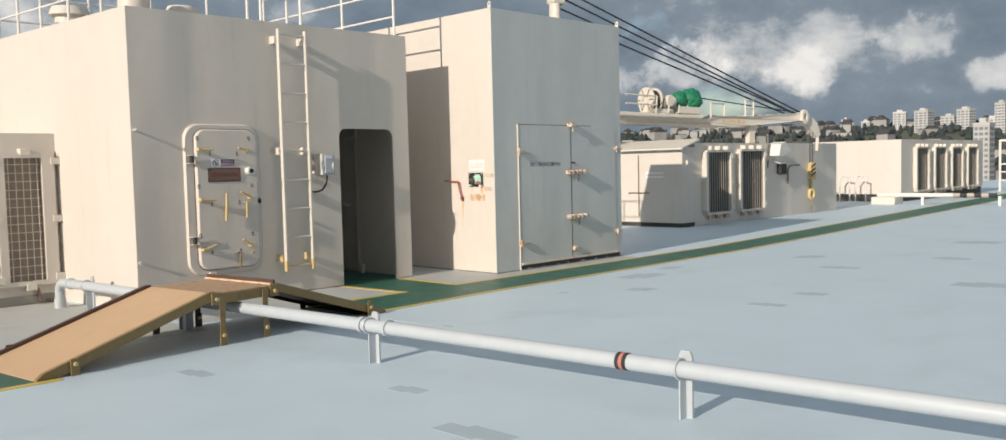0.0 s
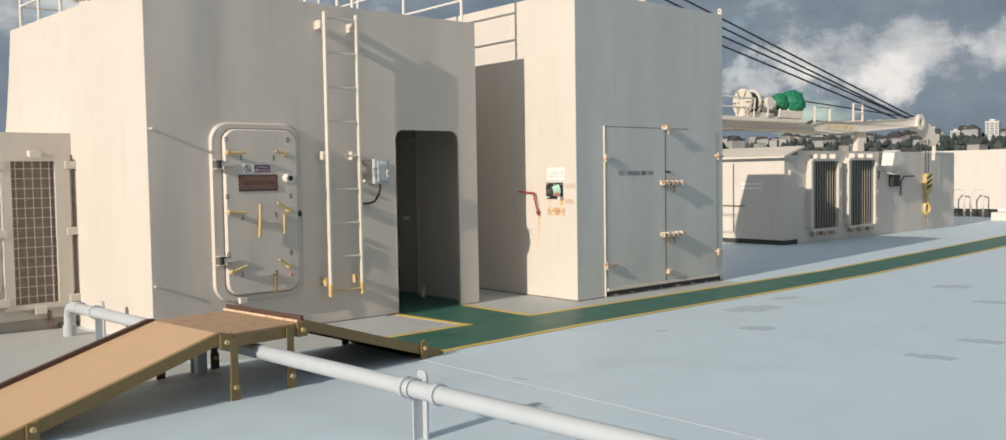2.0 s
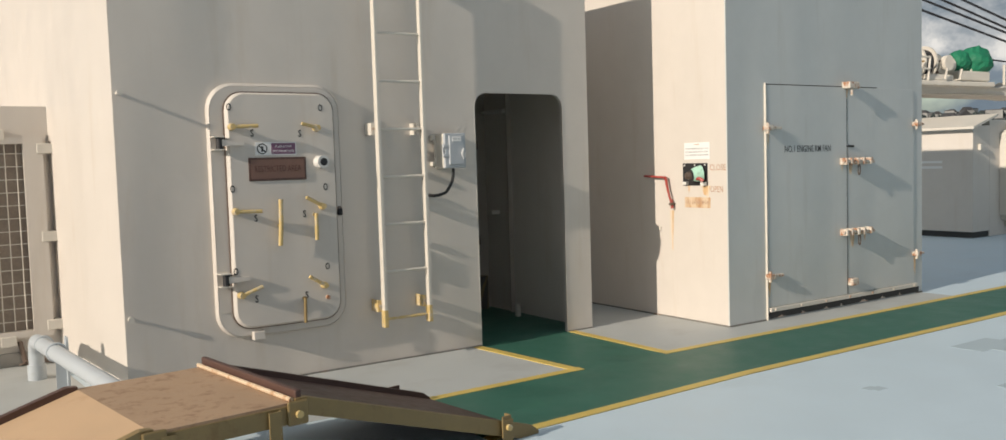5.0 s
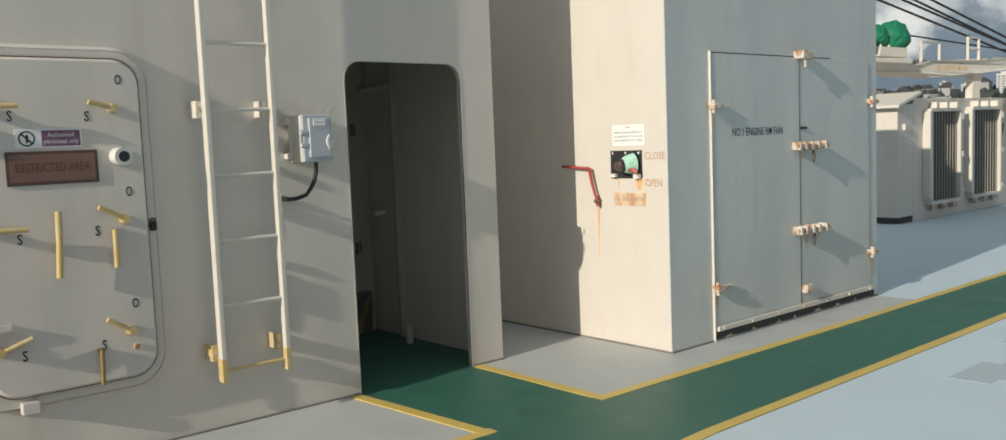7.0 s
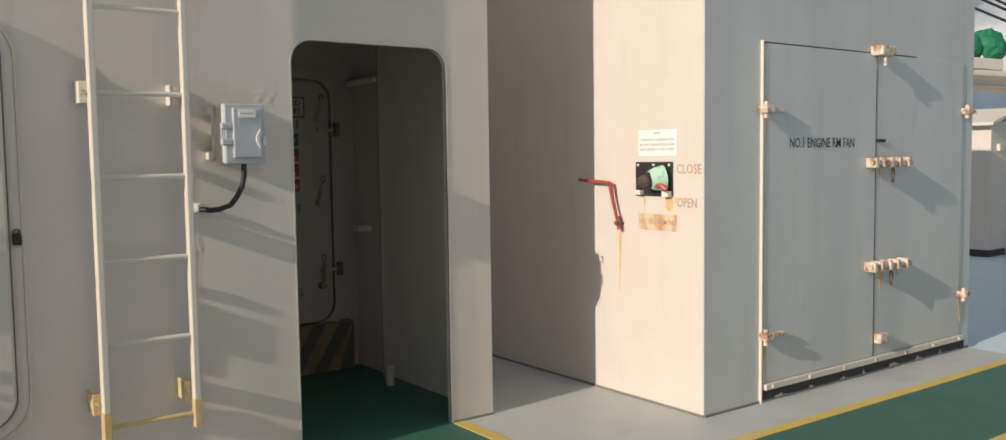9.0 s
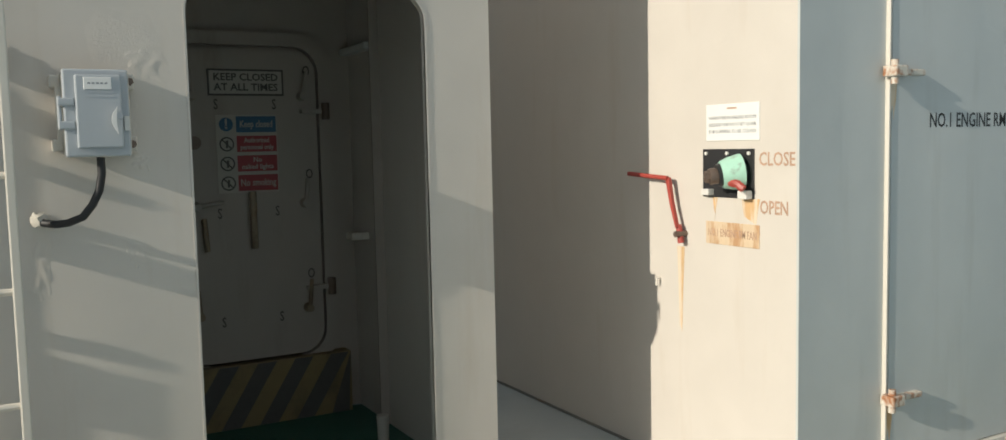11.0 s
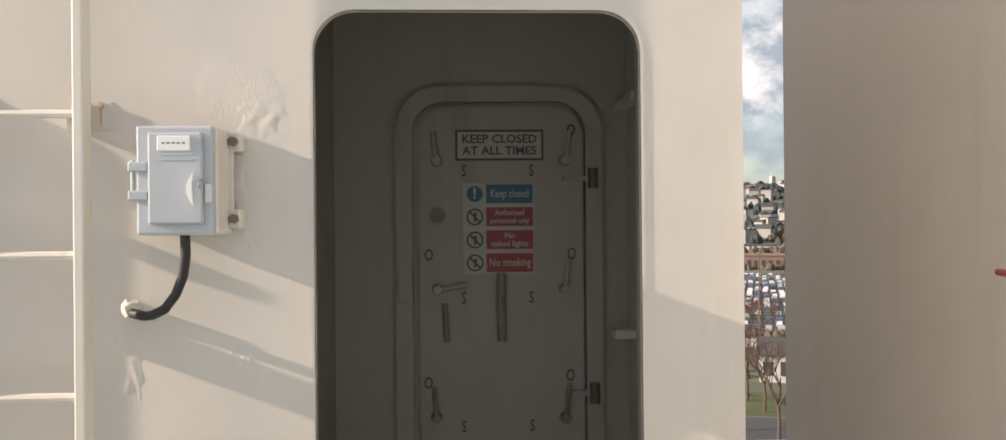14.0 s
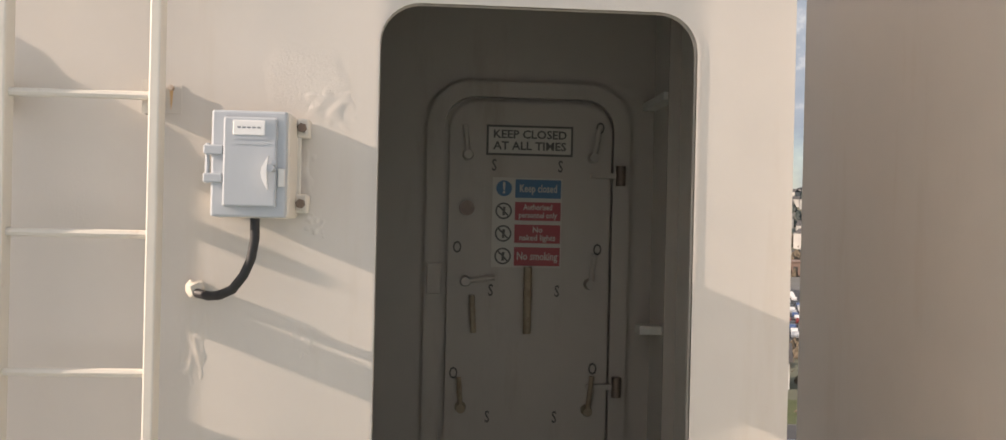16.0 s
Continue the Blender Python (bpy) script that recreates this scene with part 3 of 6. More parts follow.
for t_, y_, z_ in (("O", -2.88, 1.91), ("O", -2.23, 1.91), ("O", -2.88, 1.36), ("O", -2.215, 1.35), ("O", -2.885, 0.80), ("O", -2.225, 0.78),
                   ("S", -2.73, 1.735), ("S", -2.39, 1.73), ("S", -2.73, 1.155), ("S", -2.38, 1.165), ("S", -2.75, 0.60), ("S", -2.39, 0.59)):
    lettering(t_, 0.07, face_x(0.0745, y_, z_), BLACK_PAINT, wtd, squeeze=0.62 if t_ == "O" else 0.8, bold=0.0008)


def pictogram(parent, x, y, z, r, kind, ink=BLACK_PAINT):
    """A round prohibition or duty mark on a sign, facing +x."""
    ring = slab([[(y + r * math.cos(a), z + r * math.sin(a)) for a in [k * math.pi / 14 for k in range(28)]],
                 [(y + 0.80 * r * math.cos(a), z + 0.80 * r * math.sin(a)) for a in [k * math.pi / 14 for k in range(28)]]], x, x + 0.001, on_x)
    if kind == "no":
        d = 0.8 * r * 0.707
        w = 0.07 * r
        for q in (slab([[(y - d - w, z + d - w), (y - d + w, z + d + w), (y + d + w, z - d + w), (y + d - w, z - d - w)]], x, x + 0.0012, on_x),
                  slab([[(y - 0.15 * r, z - 0.55 * r), (y + 0.15 * r, z - 0.55 * r), (y + 0.22 * r, z + 0.5 * r), (y - 0.1 * r, z + 0.5 * r)]], x, x + 0.001, on_x)):
            me = bpy.data.meshes.new("tmp")
            q.to_mesh(me)
            ring.from_mesh(me)
            q.free()
    part("pictogram", ring, ink, parent)


sign = part("personnel_sign", B((0.074, -2.715, 1.585), (0.077, -2.42, 1.675), 0.001), SIGN_WHITE, wtd, "small faded personnel sign")
part("sign_field", B((0.077, -2.60, 1.592), (0.0782, -2.428, 1.668)), SIGN_PURPLE, sign)
pictogram(sign, 0.077, -2.665, 1.63, 0.037, "no")
lettering("Authorised\npersonnel only", 0.031, face_x(0.0784, -2.514, 1.63), SIGN_WHITE, sign, width=0.155, depth=0.0004)
sign = part("restricted_sign", B((0.074, -2.765, 1.41), (0.082, -2.355, 1.57), 0.003), BROWN, wtd, "dark red-brown restricted area board")
part("sign_field", B((0.082, -2.75, 1.425), (0.0835, -2.37, 1.555)), SIGN_BROWN, sign)
lettering("RESTRICTED AREA", 0.06, face_x(0.0838, -2.56, 1.49), SIGN_BROWN_TEXT, sign, width=0.33, depth=0.0004)

# ---- ladder ----
ladder = thing("wall_ladder", (0, 0, 0), "cream painted steel wall ladder with yellow feet", "ladder")
for ys in (-1.806, -1.430):
    part("stringer", B((0.104, ys - 0.014, 0.40), (0.158, ys + 0.014, 3.23), 0.005), CREAM_METAL, ladder)
    part("foot", B((0.102, ys - 0.016, 0.29), (0.160, ys + 0.016, 0.42), 0.004), YELLOW_METAL, ladder, "yellow painted foot")
    for zb, m_ in ((0.45, YELLOW_METAL), (1.76, CREAM_METAL), (3.10, CREAM_METAL)):
        br = B((0.0, ys - 0.045, zb - 0.045), (0.105, ys - 0.035, zb + 0.045), 0.003)
        box(br, (0.100, ys - 0.045, zb - 0.045), (0.110, ys - 0.014, zb + 0.045), 0.002)
        bracket = part("bracket", br, m_, ladder)
        part("bolt", T([(0.105, ys - 0.030, zb), (0.120, ys - 0.030, zb)], 0.011, 6), RUSTY, bracket)
for k in range(9):
    zr = 0.35 + 0.352 * k
    part("rung", T([(0.131, -1.806, zr), (0.131, -1.430, zr)], 0.011, 8), CREAM_METAL if k else YELLOW_METAL, ladder, "", True)

# ---- telephone box ----
GREY_TEXT = material("grey_print", (0.18, 0.19, 0.21), 0.5, vary=0.05, bump=0)
phone = thing("telephone_box", (-0.045, 0.007, 0.004), "grey-blue weatherproof telephone box bolted to the house wall", "box")
part("back_case", B((0.056, -1.283, 1.45), (0.215, -1.095, 1.72), 0.012, 3), CREAM_METAL, phone, "cream painted rear casing")
part("front_case", B((0.205, -1.285, 1.452), (0.235, -1.10, 1.718), 0.006, 2), GREY_PLASTIC, phone)
lid = part("lid", B((0.23, -1.252, 1.478), (0.252, -1.122, 1.70), 0.005, 2), GREY_PLASTIC, phone)
nm = part("name_plate", B((0.251, -1.228, 1.655), (0.255, -1.150, 1.692), 0.002), SIGN_WHITE, lid)
for k in range(5):
    part("text_bar", B((0.255, -1.217 + 0.012 * k, 1.672), (0.2553, -1.209 + 0.012 * k, 1.676)), GREY_TEXT, lid)
for zz in (1.645, 1.632):
    part("embossed_bar", B((0.251, -1.225, zz), (0.2532, -1.145, zz + 0.006)), GREY_PLASTIC, lid)
grip = [(-1.138 - 0.018 * math.sin(u * math.pi), 1.520 + 0.084 * u) for u in [k / 8 for k in range(9)]] + [(-1.138 - 0.004 * math.sin(u * math.pi), 1.604 - 0.084 * u) for u in [k / 6 for k in range(1, 6)]]
lt = part("latch", slab([grip], 0.260, 0.270, on_x), SIGN_WHITE, phone, "pale curved latch")
part("latch_hub", T([(0.245, -1.132, 1.575), (0.268, -1.134, 1.575)], 0.010, 12), GREY_PLASTIC, lt, "", True)
part("latch_pin", T([(0.245, -1.125, 1.588), (0.266, -1.125, 1.588)], 0.006, 10), GREY_PLASTIC, lt, "", True)
part("latch_foot", B((0.235, -1.118, 1.53), (0.244, -1.102, 1.575), 0.002), WHITE, lt)
for zh in (1.618, 1.548):
    hg = B((0.215, -1.302, zh - 0.012), (0.246, -1.255, zh + 0.012), 0.004)
    part("hinge", hg, GREY_PLASTIC, phone)
part("hinge_pin", T([(0.225, -1.296, 1.535), (0.225, -1.296, 1.635)], 0.006, 8), GREY_PLASTIC, phone, "", True)
for zb in (1.69, 1.49):
    lug = B((0.046, -1.098, zb - 0.025), (0.105, -1.066, zb + 0.025), 0.006)
    lg = part("mounting_lug", lug, CREAM_METAL, phone)
    part("bolt", T([(0.105, -1.082, zb), (0.118, -1.082, zb)], 0.013, 6), STEEL, lg)
    lug = B((0.046, -1.315, zb - 0.02), (0.10, -1.283, zb + 0.02), 0.006)
    part("mounting_lug", lug, CREAM_METAL, phone)
part("mounting_bar", B((0.09, -1.30, 1.50), (0.10, -1.085, 1.68), 0.003), CREAM_METAL, phone)
cable = tagged(part("cable", T([(0.135, -1.178, 1.46), (0.132, -1.178, 1.40), (0.126, -1.187, 1.35), (0.115, -1.208, 1.305), (0.11, -1.237, 1.268), (0.08, -1.277, 1.25),
                                (0.05, -1.31, 1.245), (0.03, -1.345, 1.25), (0.0, -1.36, 1.258)], 0.0125, 10), BLACK, None, "", True),
               "black cable looping from the telephone box into the wall", "cable")
gland = T([(0.0, -1.362, 1.262), (0.012, -1.358, 1.262), (0.03, -1.348, 1.258)], 0.026, 9, 0.017)
rng = random.Random(2)
for v in gland.verts:
    v.co += Vector((0, rng.uniform(-1, 1), rng.uniform(-1, 1))) * 0.006
tagged(part("cable_gland", gland, CREAM_METAL, None, "", True), "paint-crusted cable gland on the house wall", "gland")
tagged(part("wall_pad", B((0.0, -1.468, 1.728), (0.0025, -1.405, 1.805), 0.0008), CREAM), "small thin pad welded to the house wall", "pad")
for zz, out in ((2.0, 0.10), (0.55, 0.05)):
    st = T([(0.0, -3.56, zz), (out, -3.56, zz)], 0.012, 10)
    tube(st, [(out - 0.01, -3.56, zz), (out + 0.005, -3.56, zz)], 0.020, 10)
    tagged(part("wall_stud", st, CREAM_METAL, None, "", True), "short cream painted stud on the house wall", "stud", "wall studs")

# ---- inner porch door ----
pd = thing("porch_door", (0, 0, 0), "cream painted watertight door covered in notices, closed, deep in shade", "door")
X0 = -1.64
part("coaming", slab([rounded(-0.775, 0.15, 0.27, 2.085, 0.2, 8), rounded(-0.70, 0.075, 0.34, 2.015, 0.14, 8)], X0, X0 + 0.05, on_x), DIM_CREAM, pd, "raised steel coaming")
part("door_leaf", slab([rounded(-0.672, 0.062, 0.35, 1.995, 0.13, 8)], X0, X0 + 0.04, on_x), DIM_CREAM, pd)
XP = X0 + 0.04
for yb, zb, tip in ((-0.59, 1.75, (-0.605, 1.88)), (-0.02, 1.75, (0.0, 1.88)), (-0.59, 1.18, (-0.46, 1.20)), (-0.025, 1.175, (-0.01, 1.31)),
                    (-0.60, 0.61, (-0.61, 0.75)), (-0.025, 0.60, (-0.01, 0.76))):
    dog(pd, XP, yb, zb, tip, OLD_RUST if zb < 1 else DIM_CREAM, 0.011)
hb = T([(XP + 0.045, -0.31, 1.25), (XP + 0.045, -0.31, 0.95)], 0.018, 10)
tube(hb, [(XP - 0.01, -0.31, 1.10), (XP + 0.045, -0.31, 1.10)], 0.012, 8)
part("pull_handle", hb, OLD_RUST, pd, "rusting pull handle", True)
hb = T([(XP + 0.035, -0.56, 1.12), (XP + 0.035, -0.55, 0.95)], 0.013, 10)
tube(hb, [(XP - 0.01, -0.56, 1.10), (XP + 0.035, -0.56, 1.10)], 0.012, 8)
part("pull_handle", hb, OLD_RUST, pd, "", True)
part("peep_tube", T([(XP - 0.01, -0.59, 1.51), (XP + 0.03, -0.59, 1.51)], 0.034, 16), STEEL, pd, "dark round peephole fitting", True)
part("latch_box", B((X0, -0.765, 1.12), (X0 + 0.065, -0.70, 1.26), 0.005), DIM_CREAM, pd)
for zh in (1.67, 0.71):
    hinge = part("hinge", T([(X0 + 0.07, 0.105, zh - 0.045), (X0 + 0.07, 0.105, zh + 0.045)], 0.022, 12), STEEL, pd, "", True)
    part("hinge_arm", slab([[(-0.03, zh - 0.01), (0.12, zh - 0.014), (0.12, zh + 0.014), (-0.03, zh + 0.008)]], XP - 0.01, XP + 0.035, on_x), DIM_CREAM, hinge)
for t_, y_, z_ in (("S", -0.47, 1.705), ("S", -0.168, 1.705), ("S", -0.474, 1.137), ("S", -0.172, 1.137), ("S", -0.478, 0.563), ("S", -0.172, 0.563),
                   ("O", 0.012, 1.885), ("O", -0.63, 1.33), ("O", 0.01, 1.33), ("O", -0.635, 0.76), ("O", 0.0, 0.785)):
    lettering(t_, 0.075, face_x(XP + 0.0008, y_, z_), SOFT_BLACK, pd, squeeze=0.68, bold=0.001)
sign = part("closed_sign", B((XP, -0.508, 1.752), (XP + 0.004, -0.113, 1.89), 0.001), SOFT_BLACK, pd, "white keep closed notice with black border")
part("sign_field", B((XP + 0.004, -0.498, 1.762), (XP + 0.005, -0.123, 1.88)), DIM_WHITE, sign)
lettering("KEEP CLOSED\nAT ALL TIMES", 0.052, face_x(XP + 0.0053, -0.31, 1.821), SOFT_BLACK, sign, width=0.335, depth=0.0004, bold=0.0012)
sign = part("notice_strip", B((XP, -0.475, 1.245), (XP + 0.003, -0.158, 1.652), 0.001), DIM_WHITE, pd, "strip of four safety notices")
for k, (txt, mat_, kind_, wd) in enumerate((("Keep closed", DIM_BLUE, "duty", 0.17), ("Authorised\npersonnel only", DIM_RED, "no", 0.175), ("No\nnaked lights", DIM_RED, "no", 0.165), ("No smoking", DIM_RED, "no", 0.185))):
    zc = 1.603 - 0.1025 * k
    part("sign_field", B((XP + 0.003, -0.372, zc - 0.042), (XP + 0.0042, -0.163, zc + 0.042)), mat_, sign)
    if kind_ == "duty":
        part("sign_mark", slab([[(-0.423 + 0.036 * math.cos(a), zc + 0.036 * math.sin(a)) for a in [j * math.pi / 12 for j in range(24)]]], XP + 0.003, XP + 0.0042, on_x), DIM_BLUE, sign)
        lettering("!", 0.07, face_x(XP + 0.0045, -0.423, zc), DIM_WHITE, sign, depth=0.0004, bold=0.002)
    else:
        pictogram(sign, XP + 0.003, -0.423, zc, 0.038, "no", SOFT_BLACK)
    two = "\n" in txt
    lettering(txt, 0.036 if two else 0.05, face_x(XP + 0.0045, -0.267, zc), DIM_WHITE, sign, width=wd, depth=0.0004, bold=0.0008)
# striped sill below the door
sill = tagged(part("striped_sill", B((X0, -0.80, 0.0), (X0 + 0.10, 0.19, 0.34), 0.004), DIM_YELLOW), "yellow and black striped sill below the porch door", "sill")
for k in range(6):
    u0 = -0.93 + 0.20 * k
    lp = [(max(-0.798, min(0.188, u0 + dz * 0.62 + w)), z) for w, z, dz in ((0, 0.004, 0.0), (0.10, 0.004, 0.0), (0.10, 0.336, 0.33), (0, 0.336, 0.33))]
    part("stripe", slab([lp], X0 + 0.10, X0 + 0.102, on_x), SOFT_BLACK, sill)
tagged(part("wall_bar", B((-1.62, YR - TH - 0.06, 1.975), (-1.22, YR - TH, 2.01), 0.004), WHITE), "short white bar fixed to the porch wall", "bar")
tagged(part("wall_bracket", B((-1.50, YR - TH - 0.10, 0.97), (-1.40, YR - TH, 1.01), 0.004), CREAM_METAL), "small bracket on the porch wall", "bracket")
tagged(part("cup", T([(-0.95, 0.14, 0.0), (-0.95, 0.14, 0.09), (-0.95, 0.14, 0.13)], 0.028, 14, 0.032), DIM_WHITE, None, "", True), "small dull white cup standing on the porch floor", "cup")

# ---- fan house doors and fittings ----
fd = thing("fan_doors", (0, 0, 0), "double steel doors toned cool grey for weaker sun, with rusting hinges and latches, closed", "door")
FX = XF
for y0_, y1_, d_ in ((1.655, 2.795, 0.014), (2.815, 3.915, 0.009)):
    part("door_leaf", B((FX, y0_, 0.115), (FX + d_, y1_, 2.10), 0.003), FAN_COOLED, fd)
part("frame_edge", B((FX, 1.632, 0.0), (FX + 0.02, 1.642, 2.115), 0.002), CREAM_METAL, fd, "thin edge catching the sun")
part("door_gap", B((FX, 2.795, 0.115), (FX + 0.004, 2.815, 2.10)), DARK, fd)
part("top_gap", B((FX, 1.655, 2.102), (FX + 0.003, 3.3, 2.110)), DARK, fd)
part("bottom_rail", B((FX, 1.66, 0.075), (FX + 0.035, 3.95, 0.112), 0.004), CREAM_METAL, fd)
# solid dark strip stands in for the shade under the rail
part("bottom_gap", B((FX, 1.66, 0.012), (FX + 0.012, 4.0, 0.072), 0.003), DARK, fd)
for k in range(7):
    part("rail_bolt", T([(FX + 0.035, 1.72 + 0.36 * k, 0.094), (FX + 0.045, 1.72 + 0.36 * k, 0.094)], 0.012, 8), RUSTY, fd)
for yh, zh, le in ((1.62, 1.72, 0.20), (1.63, 0.40, 0.20), (3.90, 1.75, 0.15), (3.90, 0.42, 0.15)):
    hg = part("hinge", B((FX + 0.01, yh - 0.02, zh - 0.022), (FX + 0.075, yh + 0.055, zh + 0.022), 0.007), RUSTY, fd, "rusting hinge block")
    part("hinge_strap", B((FX + 0.012, yh + 0.05, zh - 0.014), (FX + 0.045, yh + le, zh + 0.010), 0.005), RUSTY, hg)
    part("hinge_pin", T([(FX + 0.045, yh + 0.01, zh - 0.05), (FX + 0.045, yh + 0.01, zh + 0.045)], 0.015, 10), RUSTY, hg, "", True)
tl = part("top_latch", B((FX, 2.74, 2.085), (FX + 0.09, 2.90, 2.15), 0.01), RUSTY, fd, "rusting latch block")
part("latch_pin", T([(FX + 0.07, 2.80, 2.02), (FX + 0.07, 2.80, 2.12)], 0.012, 8), RUSTY, tl, "", True)
for zl in (1.40, 0.725):
    lt = part("latch", T([(FX + 0.07, 2.66, zl), (FX + 0.07, 3.14, zl - 0.01)], 0.016, 10), RUSTY, fd, "rusting slide bolt", True)
    for yy in (2.68, 2.76, 2.86, 2.95, 3.06):
        part("latch_block", B((FX + 0.014, yy, zl - 0.035), (FX + 0.095, yy + 0.035, zl + 0.03), 0.006), RUSTY, lt)
    part("latch_ring", T(arc((FX + 0.075, 2.90, zl - 0.085), 0.05, math.pi * 0.5, math.pi * 2.5, 14, (0, 0.35, 0), (0, 0, 1)), 0.006, 6), STEEL, lt, "", True)
part("low_latch", B((FX + 0.014, 2.80, 0.20), (FX + 0.07, 2.90, 0.27), 0.01), RUSTY, fd)
part("stop_plate", B((FX + 0.014, 2.80, 1.53), (FX + 0.022, 2.90, 1.55)), BLACK_PAINT, fd)
lettering("NO.1 ENGINE RM FAN", 0.085, face_x(FX + 0.0146, 2.22, 1.525), BLACK_PAINT, fd, width=0.66, depth=0.0004, bold=0.0006)

tagged(part("lifting_eye", slab([rounded(0.74, 0.80, HB - 0.01, HB + 0.09, 0.028, 5), [(0.77 + 0.012 * math.cos(-a), HB + 0.052 + 0.012 * math.sin(-a)) for a in [k * math.pi / 6 for k in range(12)]]], -YF0 - 0.012, -YF0, on_y), CREAM_METAL),
       "lifting eye on the fan house roof corner", "lifting eye", "roof lifting eyes")
tagged(part("lifting_eye", slab([rounded(0.74, 0.80, HB - 0.01, HB + 0.09, 0.028, 5), [(0.77 + 0.012 * math.cos(-a), HB + 0.052 + 0.012 * math.sin(-a)) for a in [k * math.pi / 6 for k in range(12)]]], -YF1 + 0.002, -YF1 + 0.014, on_y), CREAM_METAL),
       "lifting eye on the fan house roof corner", "lifting eye", "roof lifting eyes")

YW = YF0
ins = tagged(part("instruction_sign", B((0.295, YW - 0.004, 1.462), (0.60, YW, 1.612), 0.001), SIGN_WHITE), "white instruction notice with black text on the sunlit wall", "sign")
for k, row in enumerate(("WHEN FIRE IN ENGINE ROOM", "RELEASE THE RATCHET LEVER", "FOR DAMPERS TO BE CLOSED")):
    lettering(row, 0.020, face_y(0.447, YW - 0.0045, 1.555 - 0.028 * k), GREY_TEXT, ins, width=0.27, depth=0.0003)
part("heading_bar", B((0.42, YW - 0.0046, 1.59), (0.475, YW - 0.004, 1.597)), FADED, ins)
dmp = thing("damper_release", (0, 0, 0), "damper release gear with a mint green drum on a black plate", "release gear")
part("back_plate", B((0.275, YW - 0.006, 1.228), (0.572, YW, 1.428), 0.002), BLACK, dmp, "black backing plate")
for bx in (0.30, 0.425, 0.548):
    part("bolt", T([(bx, YW - 0.006, 1.41), (bx, YW - 0.013, 1.41)], 0.008, 6), WHITE, dmp)
drum = part("drum", T([(0.50, YW - 0.006, 1.335), (0.478, YW - 0.05, 1.33), (0.462, YW - 0.075, 1.325)], 0.075, 20, 0.055), MINT, dmp, "mint green drum", True)
part("drum_ring", T([(0.46, YW - 0.072, 1.325), (0.452, YW - 0.086, 1.322)], 0.047, 18), BLACK, drum, "", True)
part("shaft", T([(0.452, YW - 0.084, 1.322), (0.435, YW - 0.115, 1.318)], 0.033, 14), STEEL, drum, "brown steel shaft end", True)
part("nut", T([(0.435, YW - 0.115, 1.318), (0.428, YW - 0.13, 1.317)], 0.025, 6), STEEL, drum)
part("lever", T([(0.51, YW - 0.07, 1.295), (0.55, YW - 0.07, 1.29), (0.572, YW - 0.06, 1.27)], 0.017, 8), RED, dmp, "red lever stub", True)
part("foot", B((0.30, YW - 0.04, 1.236), (0.345, YW - 0.006, 1.262), 0.003), WHITE, dmp)
part("foot", B((0.515, YW - 0.04, 1.228), (0.565, YW - 0.006, 1.262), 0.003), WHITE, dmp)
nb = tagged(part("fan_name_plate", B((0.29, YW - 0.003, 1.03), (0.60, YW, 1.125), 0.001), PLATE_BEIGE), "rust-stained name plate on the sunlit wall", "plate")
lettering("NO.1 ENGINE RM FAN", 0.045, face_y(0.445, YW - 0.0034, 1.078), FADED, nb, width=0.28, depth=0.0003, bold=0.0008)
wall_text = thing("stencilled_words", (0, 0, 0), "faded red-brown stencilled words on the sunlit wall", "lettering")
lettering("CLOSE", 0.075, face_y(0.688, YW - 0.001, 1.385), FADED, wall_text, width=0.185, depth=0.0005, bold=0.001)
lettering("OPEN", 0.075, face_y(0.675, YW - 0.001, 1.195), FADED, wall_text, width=0.145, depth=0.0005, bold=0.001)
crank = thing("crank_handle", (0.035, 0, 0.0), "red crank handle on the sunlit fan house wall", "handle")
part("grip", T([(-0.22, YW - 0.05, 1.318), (0.06, YW - 0.05, 1.303)], 0.0105, 10), RED, crank, "", True)
part("arm", slab([[(0.045, 1.298), (0.068, 1.306), (0.089, 1.20), (0.122, 1.09), (0.110, 1.086), (0.073, 1.19)]], -YW + 0.035, -YW + 0.05, on_y), RED, crank)
part("arm", T([(0.11, YW - 0.03, 1.10), (0.125, YW - 0.03, 1.02)], 0.0145, 10), RED, crank, "", True)
part("pivot", T([(0.122, YW, 1.06), (0.122, YW - 0.06, 1.06)], 0.014, 10), STEEL, crank, "", True)
for nm_, x0_, x1_, z0_, z1_ in (("rust_streak", 0.10, 0.15, 0.62, 1.0), ("rust_streak", 0.50, 0.60, 1.125, 1.228), ("rust_streak", 0.33, 0.36, 1.125, 1.228)):
    tagged(part(nm_, slab([[(x0_, z1_), (x1_, z1_), (x1_ - 0.012, (z0_ + z1_) / 2), (x1_ - 0.02, z0_), (x0_ + 0.015, z0_ + 0.03), (x0_ + 0.008, (z0_ + z1_) / 2)]], -YW, -YW + 0.0012, on_y), RUST_STAIN),
           "pale rust streak running down the sunlit wall", "stain", "rust streaks")
tagged(part("wall_hook", T([(-0.02, YW, 0.84), (-0.02, YW - 0.022, 0.84), (-0.02, YW - 0.025, 0.81)], 0.005, 8), CREAM_METAL, None, "", True), "small hook on the fan house wall", "hook")

